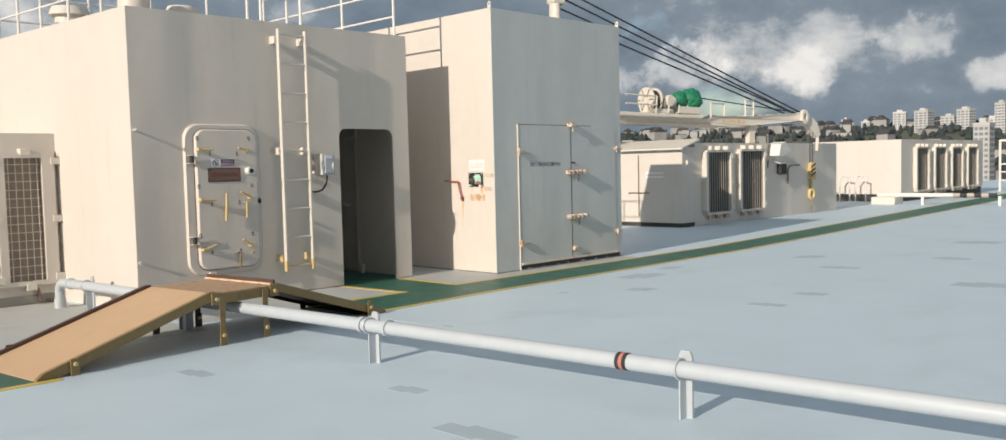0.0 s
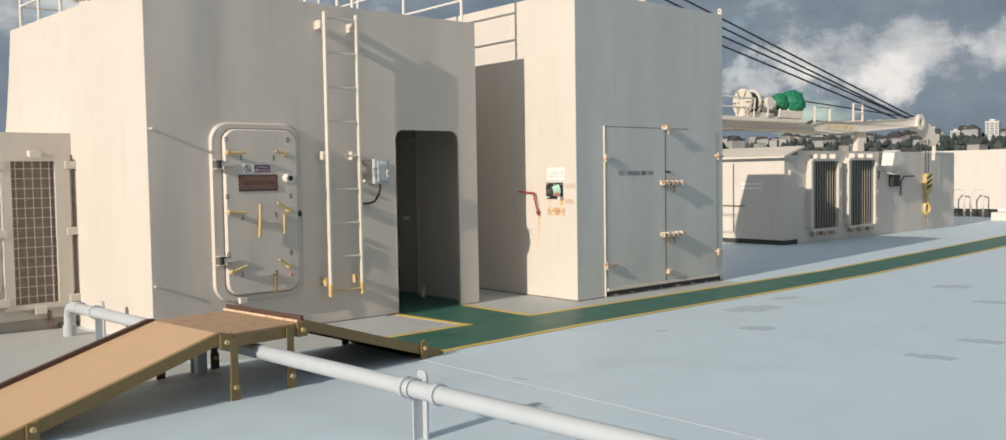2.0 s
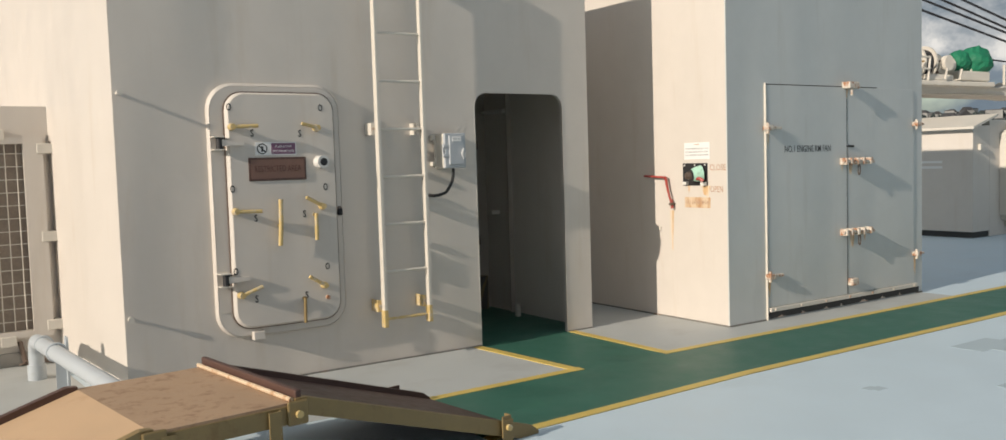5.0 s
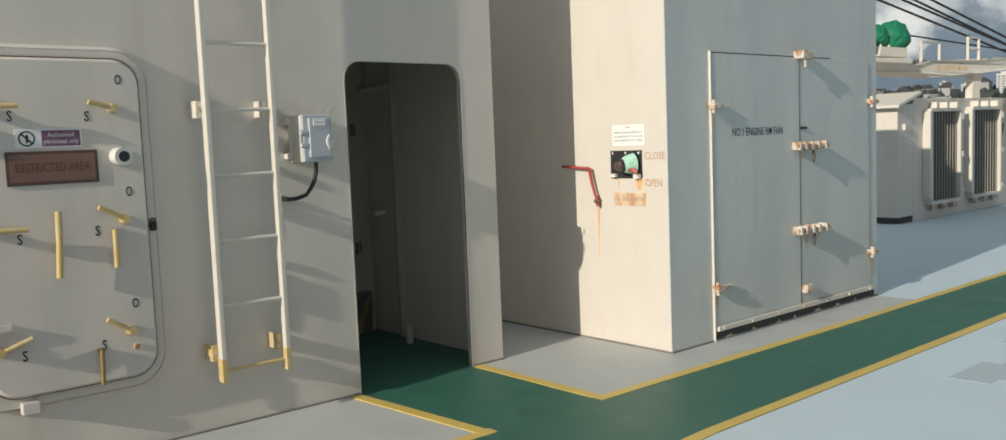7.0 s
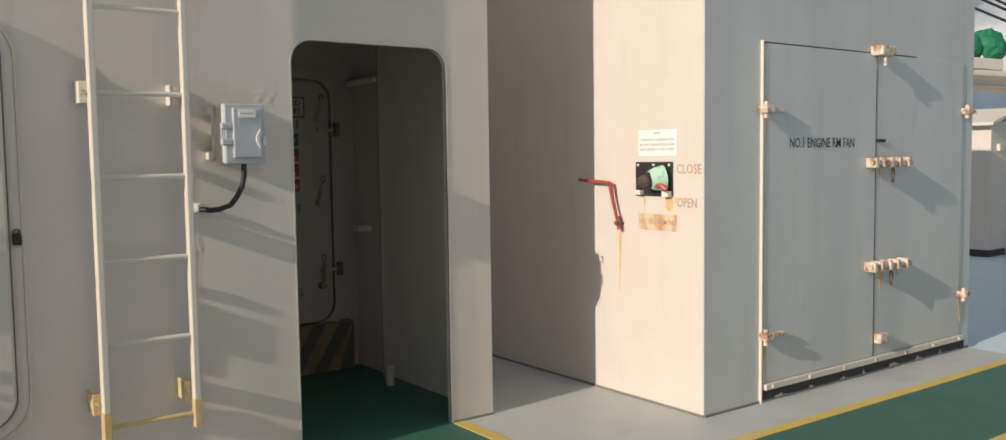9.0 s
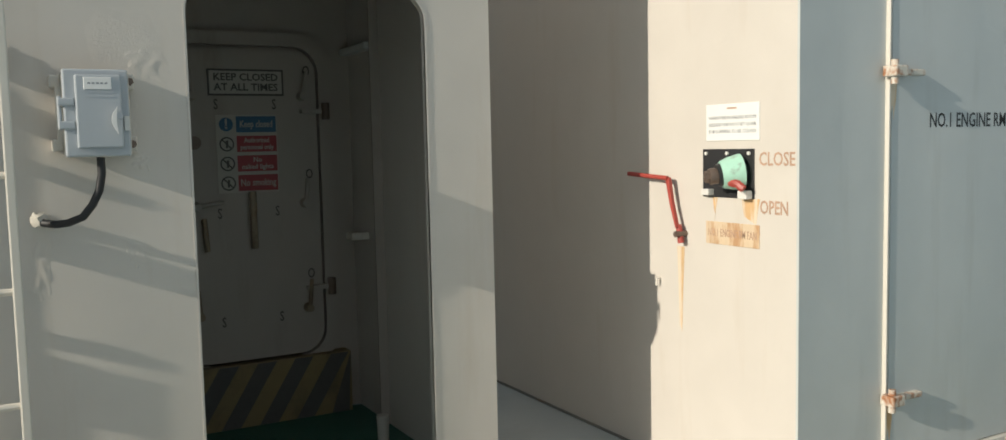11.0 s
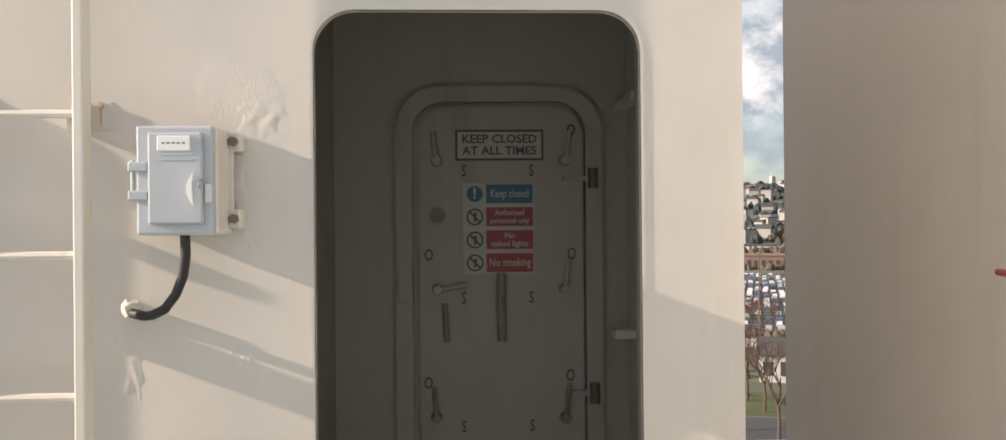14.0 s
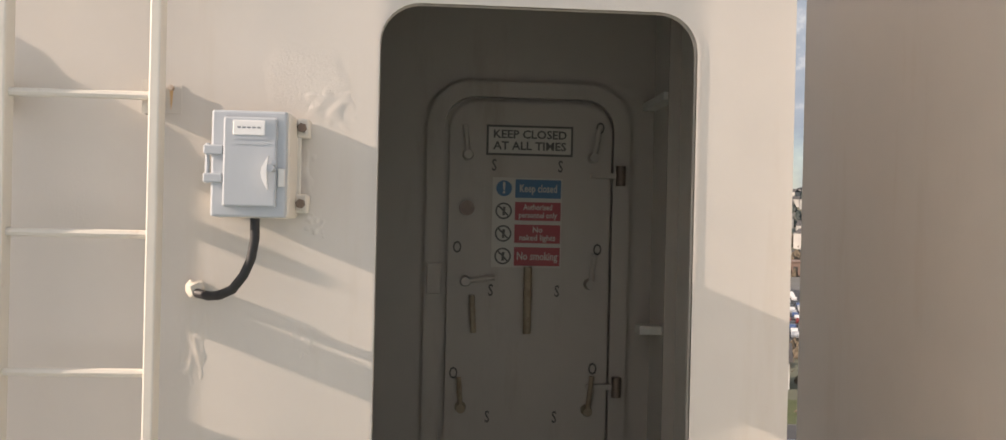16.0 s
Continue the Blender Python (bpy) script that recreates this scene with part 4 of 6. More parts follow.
# rust running from the fan door fittings
rr = random.Random(6)
for y_, z_, w_, h_ in ((1.66, 1.69, 0.05, 0.16), (1.66, 0.37, 0.05, 0.16), (2.86, 1.36, 0.06, 0.10), (2.88, 0.68, 0.07, 0.13), (2.80, 2.08, 0.05, 0.09), (3.93, 0.38, 0.04, 0.18), (2.72, 1.37, 0.03, 0.07), (3.08, 0.69, 0.03, 0.08)):
    lp = [(y_ - w_ / 2, z_), (y_ + w_ / 2, z_), (y_ + w_ * 0.35, z_ - h_ * 0.5), (y_ + w_ * 0.1, z_ - h_), (y_ - w_ * 0.05, z_ - h_ * 0.6), (y_ - w_ * 0.25, z_ - h_ * 0.85)]
    part("rust_streak", slab([lp], FX + 0.008, FX + (0.0146 if y_ < 2.79 else 0.0096), on_x), RUST_STAIN, fd)
for k in range(7):
    y_, w_ = 1.70 + 0.33 * k + rr.uniform(-0.12, 0.12), rr.uniform(0.03, 0.14)
    top = [(y_ + w_ * u / 6, 0.016 + rr.uniform(0.002, 0.03) * math.sin(math.pi * u / 6)) for u in range(6, -1, -1)]
    part("rust_patch", slab([[(y_, 0.014), (y_ + w_, 0.014)] + top], FX + 0.012, FX + 0.013, on_x), RUSTY, fd)
# over-painted scale and runs on the house wall round the telephone box
for y0_, y1_, z0_, z1_, h_, seed_ in ((-1.14, -0.90, 1.64, 1.85, 0.0035, 1), (-1.10, -0.99, 1.38, 1.50, 0.006, 5), (-1.16, -1.02, 1.43, 1.74, 0.006, 9),
                                      (-1.13, -1.02, 1.05, 1.20, 0.004, 12), (-1.44, -1.30, 0.95, 1.28, 0.005, 15)):
    vs, fs, n_ = [], [], 36
    for a_ in range(n_ + 1):
        for b_ in range(n_ + 1):
            u, v = a_ / n_, b_ / n_
            fall = min(1.0, 3.0 * min(u, 1 - u, v, 1 - v))
            big = relief.noise(Vector((u * 2.5, v * 2.5, seed_)))
            fine = relief.noise(Vector((u * 9, v * 9, seed_ + 40)))
            vs.append((h_ * (0.45 * big + 0.5 * fine + 0.75 * fall - 0.62), y0_ + (y1_ - y0_) * u, z0_ + (z1_ - z0_) * v))
            if a_ and b_:
                q = a_ * (n_ + 1) + b_
                fs.append((q - n_ - 2, q - n_ - 1, q, q - 1))
    sm = bmesh.new()
    bv = [sm.verts.new(c) for c in vs]
    for f_ in fs:
        sm.faces.new([bv[k] for k in f_])
    bmesh.ops.recalc_face_normals(sm, faces=sm.faces[:])
    tagged(part("paint_scale", sm, CREAM, None, "", True), "over-painted crust of old scale on the cream wall", "paint scale", "paint scale patches", kind="structure")
tagged(part("rust_stud", T([(0.0, -1.432, 1.797), (0.014, -1.432, 1.797)], 0.008, 7), RUSTY, None, "", True), "small rusting stud on the house wall", "stud")
tagged(part("rust_streak", slab([[(-1.437, 1.79), (-1.428, 1.79), (-1.430, 1.755), (-1.433, 1.735), (-1.435, 1.76)]], 0.0, 0.0031, on_x), RUST_STAIN), "thin rust streak below a stud", "stain", "rust streaks")

# ---- vent house ----
RED_FADED = material("faded_red_paint", (0.52, 0.19, 0.15), 0.6, vary=0.12, grain=15, bump=0.05)
VX = -1.84
VY = splay(VX)
structure("wall_11", slab([[(VX, VY), (VX, -14.0), (VX - 2.3, -14.0), (VX - 2.3, splay(VX - 2.3))]], 0, 2.04, flat_z), CREAM, "low cream painted vent house with grilles", "wall")
structure("baseboard", B((VX, -14.0, 0), (VX + 0.012, VY, 0.11)), material("dark_base_paint", (0.30, 0.28, 0.25), 0.6, vary=0.1), "darker painted strip along the vent house foot", "base strip")


def vent_grille(at, w=0.64, h=1.56, hole=(0.09, 0.14, 0.05, 0.05)):
    """A framed ventilation grille with clamps, facing +x; at: lower near corner."""
    g = thing("vent_grille", at, "cream framed ventilation grille with a wire mesh over dark filter", "grille", "vent house grilles")
    l, r, b, t = hole
    part("frame", slab([rounded(0, w, 0, h, 0.012, 2), rounded(l, w - r, b, h - t, 0.008, 2)], 0.03, 0.10, on_x), CREAM, g)
    part("back_frame", slab([rounded(-0.03, w + 0.03, -0.03, h + 0.03, 0.012, 2), rounded(l, w - r, b, h - t, 0.008, 2)], 0.0, 0.03, on_x), CREAM, g)
    part("filter", B((0.005, l, b), (0.03, w - r, h - t)), MESH_DARK, g, "dark brown filter mesh")
    nv, nh = 5, 14
    for k in range(nv):
        y = l + (w - l - r) * (k + 0.62) / (nv + 0.2)
        part("mesh_wire", T([(0.06, y, b), (0.06, y, h - t)], 0.0042, 6), CREAM_METAL, g)
    for k in range(nh):
        z = b + (h - b - t) * (k + 0.75) / (nh + 0.5)
        part("mesh_wire", T([(0.052, l, z), (0.052, w - r, z)], 0.0035, 6), CREAM_METAL, g)
    for y, z in ((w * 0.5, h + 0.02), (-0.02, h - 0.09), (w + 0.01, h - 0.09), (-0.02, h * 0.5), (w + 0.01, h * 0.5), (-0.02, 0.08), (w + 0.01, 0.08), (w * 0.5, -0.02)):
        part("clamp", B((0.0, y - 0.055, z - 0.04), (0.115, y + 0.055, z + 0.04), 0.006), CREAM_METAL, g)
    for z in (h * 0.87, h * 0.14):
        part("hinge", T([(0.07, -0.05, z - 0.05), (0.07, -0.05, z + 0.05)], 0.018, 10), RUSTY, g, "rusting hinge", True)
        part("hinge", T([(0.05, w + 0.08, z - 0.02), (0.05, w + 0.08, z + 0.02)], 0.014, 10), RUSTY, g, "", True)
    return g


vent_grille((VX, -4.43, 0.235))
vent_grille((VX, -5.60, 0.23))
rsq = tagged(part("red_marker", B((VX, -4.81, 1.235), (VX + 0.003, -4.67, 1.39)), RED_FADED), "faded red square painted on the vent house", "marker")
vt = thing("vent_lettering", (0, 0, 0), "dark stencilled characters on the vent house wall", "lettering")
lettering("O- 6R(S)", 0.13, face_x(VX + 0.001, -4.72, 1.075), BLACK_PAINT, vt, width=0.42, depth=0.0006, bold=0.003)
chain = bmesh.new()
for k in range(9):
    a = k * 0.7
    c = Vector((VX + 0.05 + 0.02 * math.sin(a * 2), -4.02 + 0.035 * k, 0.02 + 0.012 * (k % 2)))
    tube(chain, arc(c, 0.024, 0, 2 * math.pi, 8, (0.3, 1, 0) if k % 2 else (0.9, 0.3, 0.2), (0, 0.1, 0.6) if k % 2 else (0, 0.9, 0.1)), 0.007, 6)
tube(chain, [(VX + 0.04, -4.03, 0.20), (VX + 0.05, -4.0, 0.03)], 0.018, 8)
tagged(part("chain", chain, STEEL, None, "", True), "short rusty chain lying at the vent house foot", "chain")

# ---- deck pipe ----
PZ, PR = 0.300, 0.052


def py(x):
    return -3.885 + 0.08 * x


pipe = thing("deck_pipe", (0, 0, 0), "pale grey painted deck pipe on short posts", "pipe")
elbow = [(-1.22, py(-1.22), 0.0), (-1.22, py(-1.22), PZ - 0.13)] + [Vector((-1.22 + 0.13 * (1 - math.cos(a)), py(-1.22), PZ - 0.13 + 0.13 * math.sin(a))) for a in [k * math.pi / 16 for k in range(1, 9)]]
part("pipe_run", T(elbow + [(0.5, py(0.5), PZ), (4, py(4), PZ), (13, py(13), PZ)], PR, 20), PIPE, pipe, "", True)
for xc in (-0.93, 4.02, 4.30, 9.7):
    part("collar", T([(xc - 0.022, py(xc), PZ), (xc + 0.022, py(xc), PZ)], PR + 0.012, 20), PIPE, pipe, "", True)
part("foot_collar", T([(-1.22, py(-1.22), 0.0), (-1.22, py(-1.22), 0.11)], PR + 0.012, 20), PIPE, pipe, "", True)
for k, m_ in enumerate((BLACK_PAINT, RED, BLACK_PAINT)):
    xc = 6.375 + 0.026 * k
    part("band", T([(xc - 0.0125, py(xc), PZ), (xc + 0.0125, py(xc), PZ)], PR + 0.003, 20), m_ if k != 1 else RED_FADED, pipe, "painted colour band", True)
for xp in (-0.55, 1.35, 4.09, 6.78, 9.5, 12.2):
    post = slab([[(xp - 0.045, 0), (xp + 0.045, 0), (xp + 0.045, PZ + 0.07), (xp + 0.028, PZ + 0.10), (xp - 0.028, PZ + 0.10), (xp - 0.045, PZ + 0.07)]], -py(xp) - 0.070, -py(xp) - 0.055, on_y)
    box(post, (xp - 0.005, py(xp) - 0.01, 0), (xp + 0.005, py(xp) + 0.055, PZ - PR), 0.0)
    pt = part("post", post, PIPE, pipe)
    part("clip", T(arc((xp, py(xp), PZ), PR + 0.008, 0, 2 * math.pi, 16, (0, 1, 0), (0, 0, 1)), 0.008, 6), PIPE, pt, "", True)

# ---- ramp over the pipe ----
ramp = thing("footbridge_ramp", Matrix.Translation((2.42, -3.68, 0)) @ Matrix.Rotation(radians(7.1), 4, "Z"),
             "tan painted steel ramp bridging the deck pipe, ochre frame and legs", "ramp")
ZT = 0.462
W0, W1 = -1.04, -0.02


def tread(y0, z0, y1, z1, name, mat):
    """A sloped plate with folded edge bars on both sides."""
    def along(u, v, w):
        return (w, y0 + (y1 - y0) * u, z0 + (z1 - z0) * u + v)
    pl = part(name, slab([[(0, -0.012), (1, -0.012), (1, 0), (0, 0)]], W0, W1, along), mat, ramp)
    ln = math.hypot(y1 - y0, z1 - z0)
    c = 0.05 / ln
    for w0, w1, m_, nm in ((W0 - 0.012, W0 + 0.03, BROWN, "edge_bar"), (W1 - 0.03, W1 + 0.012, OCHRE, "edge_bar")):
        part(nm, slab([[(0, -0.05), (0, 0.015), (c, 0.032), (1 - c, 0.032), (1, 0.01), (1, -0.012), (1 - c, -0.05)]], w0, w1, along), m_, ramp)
    return pl


# far plate, far edge bars and far legs take the darker brown
tread(-0.29, ZT, -1.84, 0.008, "ramp_plate", TAN)
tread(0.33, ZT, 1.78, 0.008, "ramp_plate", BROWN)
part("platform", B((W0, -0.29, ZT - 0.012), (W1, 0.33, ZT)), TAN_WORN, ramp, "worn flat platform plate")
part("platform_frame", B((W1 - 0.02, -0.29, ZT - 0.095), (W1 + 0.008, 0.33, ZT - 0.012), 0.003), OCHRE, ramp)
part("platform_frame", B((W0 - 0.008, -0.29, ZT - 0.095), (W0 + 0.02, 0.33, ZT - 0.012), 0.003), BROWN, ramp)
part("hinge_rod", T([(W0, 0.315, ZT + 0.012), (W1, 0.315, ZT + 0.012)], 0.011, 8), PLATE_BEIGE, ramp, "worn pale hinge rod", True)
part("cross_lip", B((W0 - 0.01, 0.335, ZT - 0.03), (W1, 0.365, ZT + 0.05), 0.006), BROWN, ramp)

def leg(x, y, top, m_=OCHRE):
    lg = B((x - 0.004, y - 0.03, 0.02), (x + 0.004, y + 0.03, top), 0.002)
    box(lg, (x - 0.045, y + 0.024, 0.02), (x, y + 0.03, top), 0.0)
    l = part("leg", lg, m_, ramp)
    part("leg_shoe", B((x + 0.002, y - 0.038, 0.0), (x + 0.012, y + 0.038, 0.13), 0.004), m_, l)
    part("bolt", T([(x + 0.012, y, 0.09), (x + 0.03, y, 0.09)], 0.017, 8), YELLOW_METAL, l, "yellow bolt head", True)


for yy, tp in ((-0.235, ZT - 0.02), (0.225, ZT - 0.02)):
    leg(0.004, yy, tp)
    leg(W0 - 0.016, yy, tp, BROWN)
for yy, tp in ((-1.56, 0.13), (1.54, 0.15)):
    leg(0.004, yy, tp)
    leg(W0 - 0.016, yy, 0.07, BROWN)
for yy in (-0.29, 0.335):
    pl = part("pivot_plate", B((W1 + 0.012, yy - 0.05, ZT - 0.10), (W1 + 0.026, yy + 0.05, ZT + 0.01), 0.008), OCHRE, ramp)
    part("bolt", T([(W1 + 0.026, yy, ZT - 0.05), (W1 + 0.045, yy, ZT - 0.05)], 0.017, 8), YELLOW_METAL, pl, "", True)
tagged(part("deck_box", B((1.40, -3.78, 0), (1.48, -3.70, 0.24), 0.01), PIPE), "grey painted support block under the ramp", "support")

# ---- roof rails and vents on the house ----
def railing(name, x0, x1, y0, y1, z, xs, label):
    rl = thing(name, (0, 0, 0), label, "railing", "roof railings")
    for zz in (0.28, 0.62, 1.0):
        part("rail", T([(x0, y0, z + zz), (x1, y1, z + zz)], 0.014, 8), WHITE, rl, "", True)
    for x in xs:
        y = y0 + (y1 - y0) * (x - x0) / (x1 - x0)
        part("post", T([(x, y, z - 0.01), (x, y, z + 1.0)], 0.018, 8), WHITE, rl, "", True)
    return rl


railing("roof_railing", -3.5, -0.14, 0.20, 0.20, HA, (-0.14, -1.34, -2.44, -3.5), "white tubular railing along the house roof edge")
railing("roof_railing", -3.5, -0.7, splay(-3.5) + 0.09, splay(-0.7) + 0.09, HA, (-3.5, -2.9, -2.24, -1.5, -0.7), "white tubular railing along the house roof edge")
rb = thing("roof_railing", (0, 0, 0), "white tubular railing across the house roof", "railing", "roof railings")
for zz in (0.28, 0.62, 1.0):
    part("rail", T([(-3.5, splay(-3.5) + 0.09, HA + zz), (-3.5, 0.2, HA + zz)], 0.014, 8), WHITE, rb, "", True)
for yy in (-2.6, -1.7, -0.8):
    part("post", T([(-3.5, yy, HA - 0.01), (-3.5, yy, HA + 1.0)], 0.021, 8), WHITE, rb, "", True)
hoop = thing("ladder_hoop", (0, 0, 0), "white handrail hoops at the head of the ladder", "handrail")
for yy in (-1.92, -1.36):
    part("hoop", T([(-0.05, yy, HA - 0.01), (-0.05, yy, HA + 0.5), (-0.10, yy, HA + 0.58), (-0.3, yy, HA + 0.58), (-0.36, yy, HA + 0.5), (-0.36, yy, HA - 0.01)], 0.018, 8), WHITE, hoop, "", True)


def roof_vent(x, y, r, h):
    v = thing("roof_vent", (x, y, HA), "white mushroom ventilator on the house roof", "ventilator", "roof ventilators")
    part("trunk", T([(0, 0, -0.01), (0, 0, h)], r * 0.7, 20), CREAM_METAL, v, "", True)
    part("cap", T([(0, 0, h - 0.07), (0, 0, h - 0.01), (0, 0, h + 0.04)], r, 20, r * 0.82), CREAM_METAL, v, "", True)


roof_vent(-1.0, -3.05, 0.26, 0.42)
roof_vent(-1.3, -2.3, 0.22, 0.26)
roof_vent(-2.6, -3.2, 0.26, 0.34)

# ---- deck house with two large grilles ----
D1 = -1.83
structure("wall_12", B((-4.4, 10.42, 0), (D1, 18.05, 1.95), 0.008), CREAM, "low cream painted deck house beyond the fan house", "wall")
shed = thing("lean_to_cabinet", (0, 0, 0), "cream painted steel cabinet with an overhanging flat roof", "cabinet")
part("body", B((-3.95, 9.90, 0.10), (D1, 10.42, 1.86), 0.006), CREAM, shed)
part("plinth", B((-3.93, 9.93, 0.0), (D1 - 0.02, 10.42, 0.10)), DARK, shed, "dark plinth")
part("roof", slab([[(9.74, 1.80), (9.74, 1.84), (10.5, 2.05), (10.5, 2.01)]], -4.05, D1 + 0.10, lambda u, v, w: (w, u, v)), CREAM_METAL, shed, "pale overhanging roof plate")
part("door_bar", T([(-3.05, 9.885, 0.25), (-3.05, 9.885, 1.7)], 0.012, 8), STEEL, shed, "dark upright door bar")
part("door_bar", T([(-3.35, 9.88, 0.80), (-2.75, 9.88, 0.80)], 0.012, 8), STEEL, shed)
part("notice", B((-2.85, 9.893, 1.25), (-2.35, 9.90, 1.29)), SIGN_WHITE, shed)
part("notice", B((-2.85, 9.893, 1.16), (-2.35, 9.90, 1.20)), SIGN_WHITE, shed)
part("corner_lug", B((D1, 10.05, 1.45), (D1 + 0.05, 10.15, 1.55), 0.01), CREAM_METAL, shed)


SLAT = material("dull_slat_paint", (0.36, 0.33, 0.28), 0.6, vary=0.15, grain=20, bump=0.1)


def slat_grille(y0, y1, z0, z1, x, n, name_label, group):
    g = thing("louvre_grille", (0, 0, 0), name_label, "grille", group)
    part("frame", slab([rounded(y0, y1, z0, z1, 0.02, 2), rounded(y0 + 0.05, y1 - 0.05, z0 + 0.05, z1 - 0.05, 0.01, 2)], x, x + 0.12, on_x), CREAM_METAL, g)
    part("filter", B((x, y0 + 0.05, z0 + 0.05), (x + 0.015, y1 - 0.05, z1 - 0.05)), DARK, g, "dark opening behind the slats")
    for k in range(n):
        y = y0 + 0.05 + (y1 - y0 - 0.10) * (k + 0.5) / n
        part("slat", B((x + 0.05, y - 0.010, z0 + 0.05), (x + 0.062, y + 0.010, z1 - 0.05)), SLAT, g)
    part("side_flap", B((x, y0 - 0.07, z0 + 0.1), (x + 0.13, y0 - 0.01, z1 - 0.04), 0.01), CREAM_METAL, g, "hinged clamp strip")
    for k in range(3):
        yk = y0 + (y1 - y0) * (k + 0.5) / 3
        part("clamp", B((x, yk - 0.05, z1), (x + 0.14, yk + 0.05, z1 + 0.10), 0.012), CREAM_METAL, g)
        part("clamp", B((x, yk - 0.09, z0 - 0.10), (x + 0.10, yk + 0.09, z0), 0.012), RUSTY, g)
    for zk in (z0 + 0.15, (z0 + z1) / 2, z1 - 0.15):
        part("clamp", B((x, y1, zk - 0.05), (x + 0.13, y1 + 0.09, zk + 0.05), 0.012), CREAM_METAL, g)
    return g


slat_grille(10.80, 11.92, 0.24, 1.78, D1, 10, "tall framed louvre grille on the deck house", "deck house grilles")
slat_grille(12.36, 13.58, 0.24, 1.80, D1, 10, "tall framed louvre grille on the deck house", "deck house grilles")
fl = thing("flood_lamp", (0, 0, 0), "white floodlight fixed to the deck house", "lamp")
part("housing", slab([[(13.85, 1.62), (13.95, 1.92), (14.10, 1.94), (14.32, 1.74), (14.30, 1.66), (14.0, 1.60)]], D1 + 0.08, D1 + 0.36, on_x), WHITE, fl)
part("visor", slab([[(13.92, 1.93), (14.12, 1.98), (14.40, 1.74), (14.36, 1.70)]], D1 + 0.05, D1 + 0.40, on_x), WHITE, fl)
part("bracket", T([(D1, 14.1, 1.50), (D1 + 0.15, 14.3, 1.42), (D1 + 0.15, 14.6, 1.45)], 0.02, 8), WHITE, fl, "", True)
part("stay", T([(D1, 13.9, 1.30), (D1 + 0.02, 13.9, 1.50)], 0.02, 8), STEEL, fl, "", True)
swb = thing("switch_box", (0, 0, 0), "small black switch box on the deck house", "switch box")
part("case", B((D1, 14.40, 1.12), (D1 + 0.12, 14.75, 1.40), 0.02), BLACK, swb)
part("conduit", T([(D1 + 0.04, 14.95, 0.85), (D1 + 0.04, 14.95, 1.25), (D1 + 0.06, 15.05, 1.35), (D1 + 0.10, 15.5, 1.36)], 0.02, 8), STEEL, swb, "", True)

# ---- second deck house ----
structure("wall_13", B((-5.0, 23.2, 0.25), (-1.9, 31.8, 2.10), 0.008), CREAM, "cream painted deck house at the far end", "wall")
# The shadow along the house foot is put in as a dark band.
structure("wall_14", B((-4.95, 23.3, 0.0), (-1.95, 31.75, 0.25)), DARK, "dark band standing in for the shadow at the far deck house foot", "wall")
for k in range(4):
    slat_grille(24.35 + 1.78 * k, 25.55 + 1.78 * k, 0.30, 1.85, -1.9, 8, "tall dark louvre grille on the far deck house", "far deck house grilles")
hc = thing("hand_rail_hoop", (0, 0, 0), "white hoops beside the far deck house", "handrail")
for xx in (-3.75, -3.2):
    part("hoop", T([(xx, 22.6, 0.0), (xx, 22.6, 0.75), (xx + 0.1, 22.6, 0.9), (xx + 0.35, 22.6, 0.85), (xx + 0.35, 22.6, 0.0)], 0.025, 8), WHITE, hc, "", True)
hp = thing("cross_pipe", (0, 0, 0), "low white pipe across the deck ending in hazard stripes", "pipe")
part("pipe_run", T([(-2.0, 21.5, 0.30), (0.3, 21.5, 0.30)], 0.07, 12), WHITE, hp, "", True)
for k in range(6):
    part("stripe", T([(0.3 + 0.2 * k, 21.5, 0.30), (0.5 + 0.2 * k, 21.5, 0.30)], 0.071, 12), BLACK_PAINT if k % 2 else DIM_CREAM, hp, "", True)
for xx in (-0.6, 1.6):
    part("post", B((xx - 0.04, 21.45, 0), (xx + 0.04, 21.55, 0.28)), WHITE, hp)
tagged(part("deck_block", B((-2.1, 21.2, 0), (-1.35, 21.9, 0.24), 0.02), CREAM_METAL), "cream painted block on the deck", "block")

fr = thing("pipe_frame", (0, 0, 0), "white painted pipe frame and rails at the far deck edge", "railing")
for xx in (-1.6, 0.35, 2.4):
    part("post", T([(xx, 33.0, 0.0), (xx, 33.0, 2.1)], 0.05, 8), WHITE, fr, "", True)
for zz, rr_ in ((0.45, 0.03), (0.8, 0.03), (1.12, 0.035), (2.08, 0.05)):
    part("rail", T([(-1.6, 33.0, zz), (2.4, 33.0, zz)], rr_, 8), WHITE, fr, "", True)

# ---- deck crane ----
CX = -1.75
crane = thing("deck_crane", (0, 0, 0), "cream painted deck crane with its boom lowered onto a rest", "crane")
part("mast", T([(-3.15, 6.6, 1.5), (-3.15, 6.6, 4.0), (-3.15, 6.6, 5.15)], 0.2, 20, 0.13), CREAM_METAL, crane, "", True)
# pedestal is unseen, added behind the fan house to shade the cabinet face
part("pedestal", B((-4.4, 5.9, -0.06), (-2.5, 7.6, 1.8), 0.03), CREAM_METAL, crane, "low box pedestal, unseen, added to shade the cabinet")
part("mast_head", B((-3.3, 6.45, 4.9), (-3.0, 6.85, 5.25), 0.05), CREAM_METAL, crane)
part("mast_sheave", T([(-3.2, 6.9, 5.2), (-3.05, 6.9, 5.2)], 0.15, 20), STEEL, crane, "", True)
part("boom_heel", B((-3.2, 6.2, 2.28), (CX + 0.15, 6.9, 2.40), 0.03), CREAM_METAL, crane)
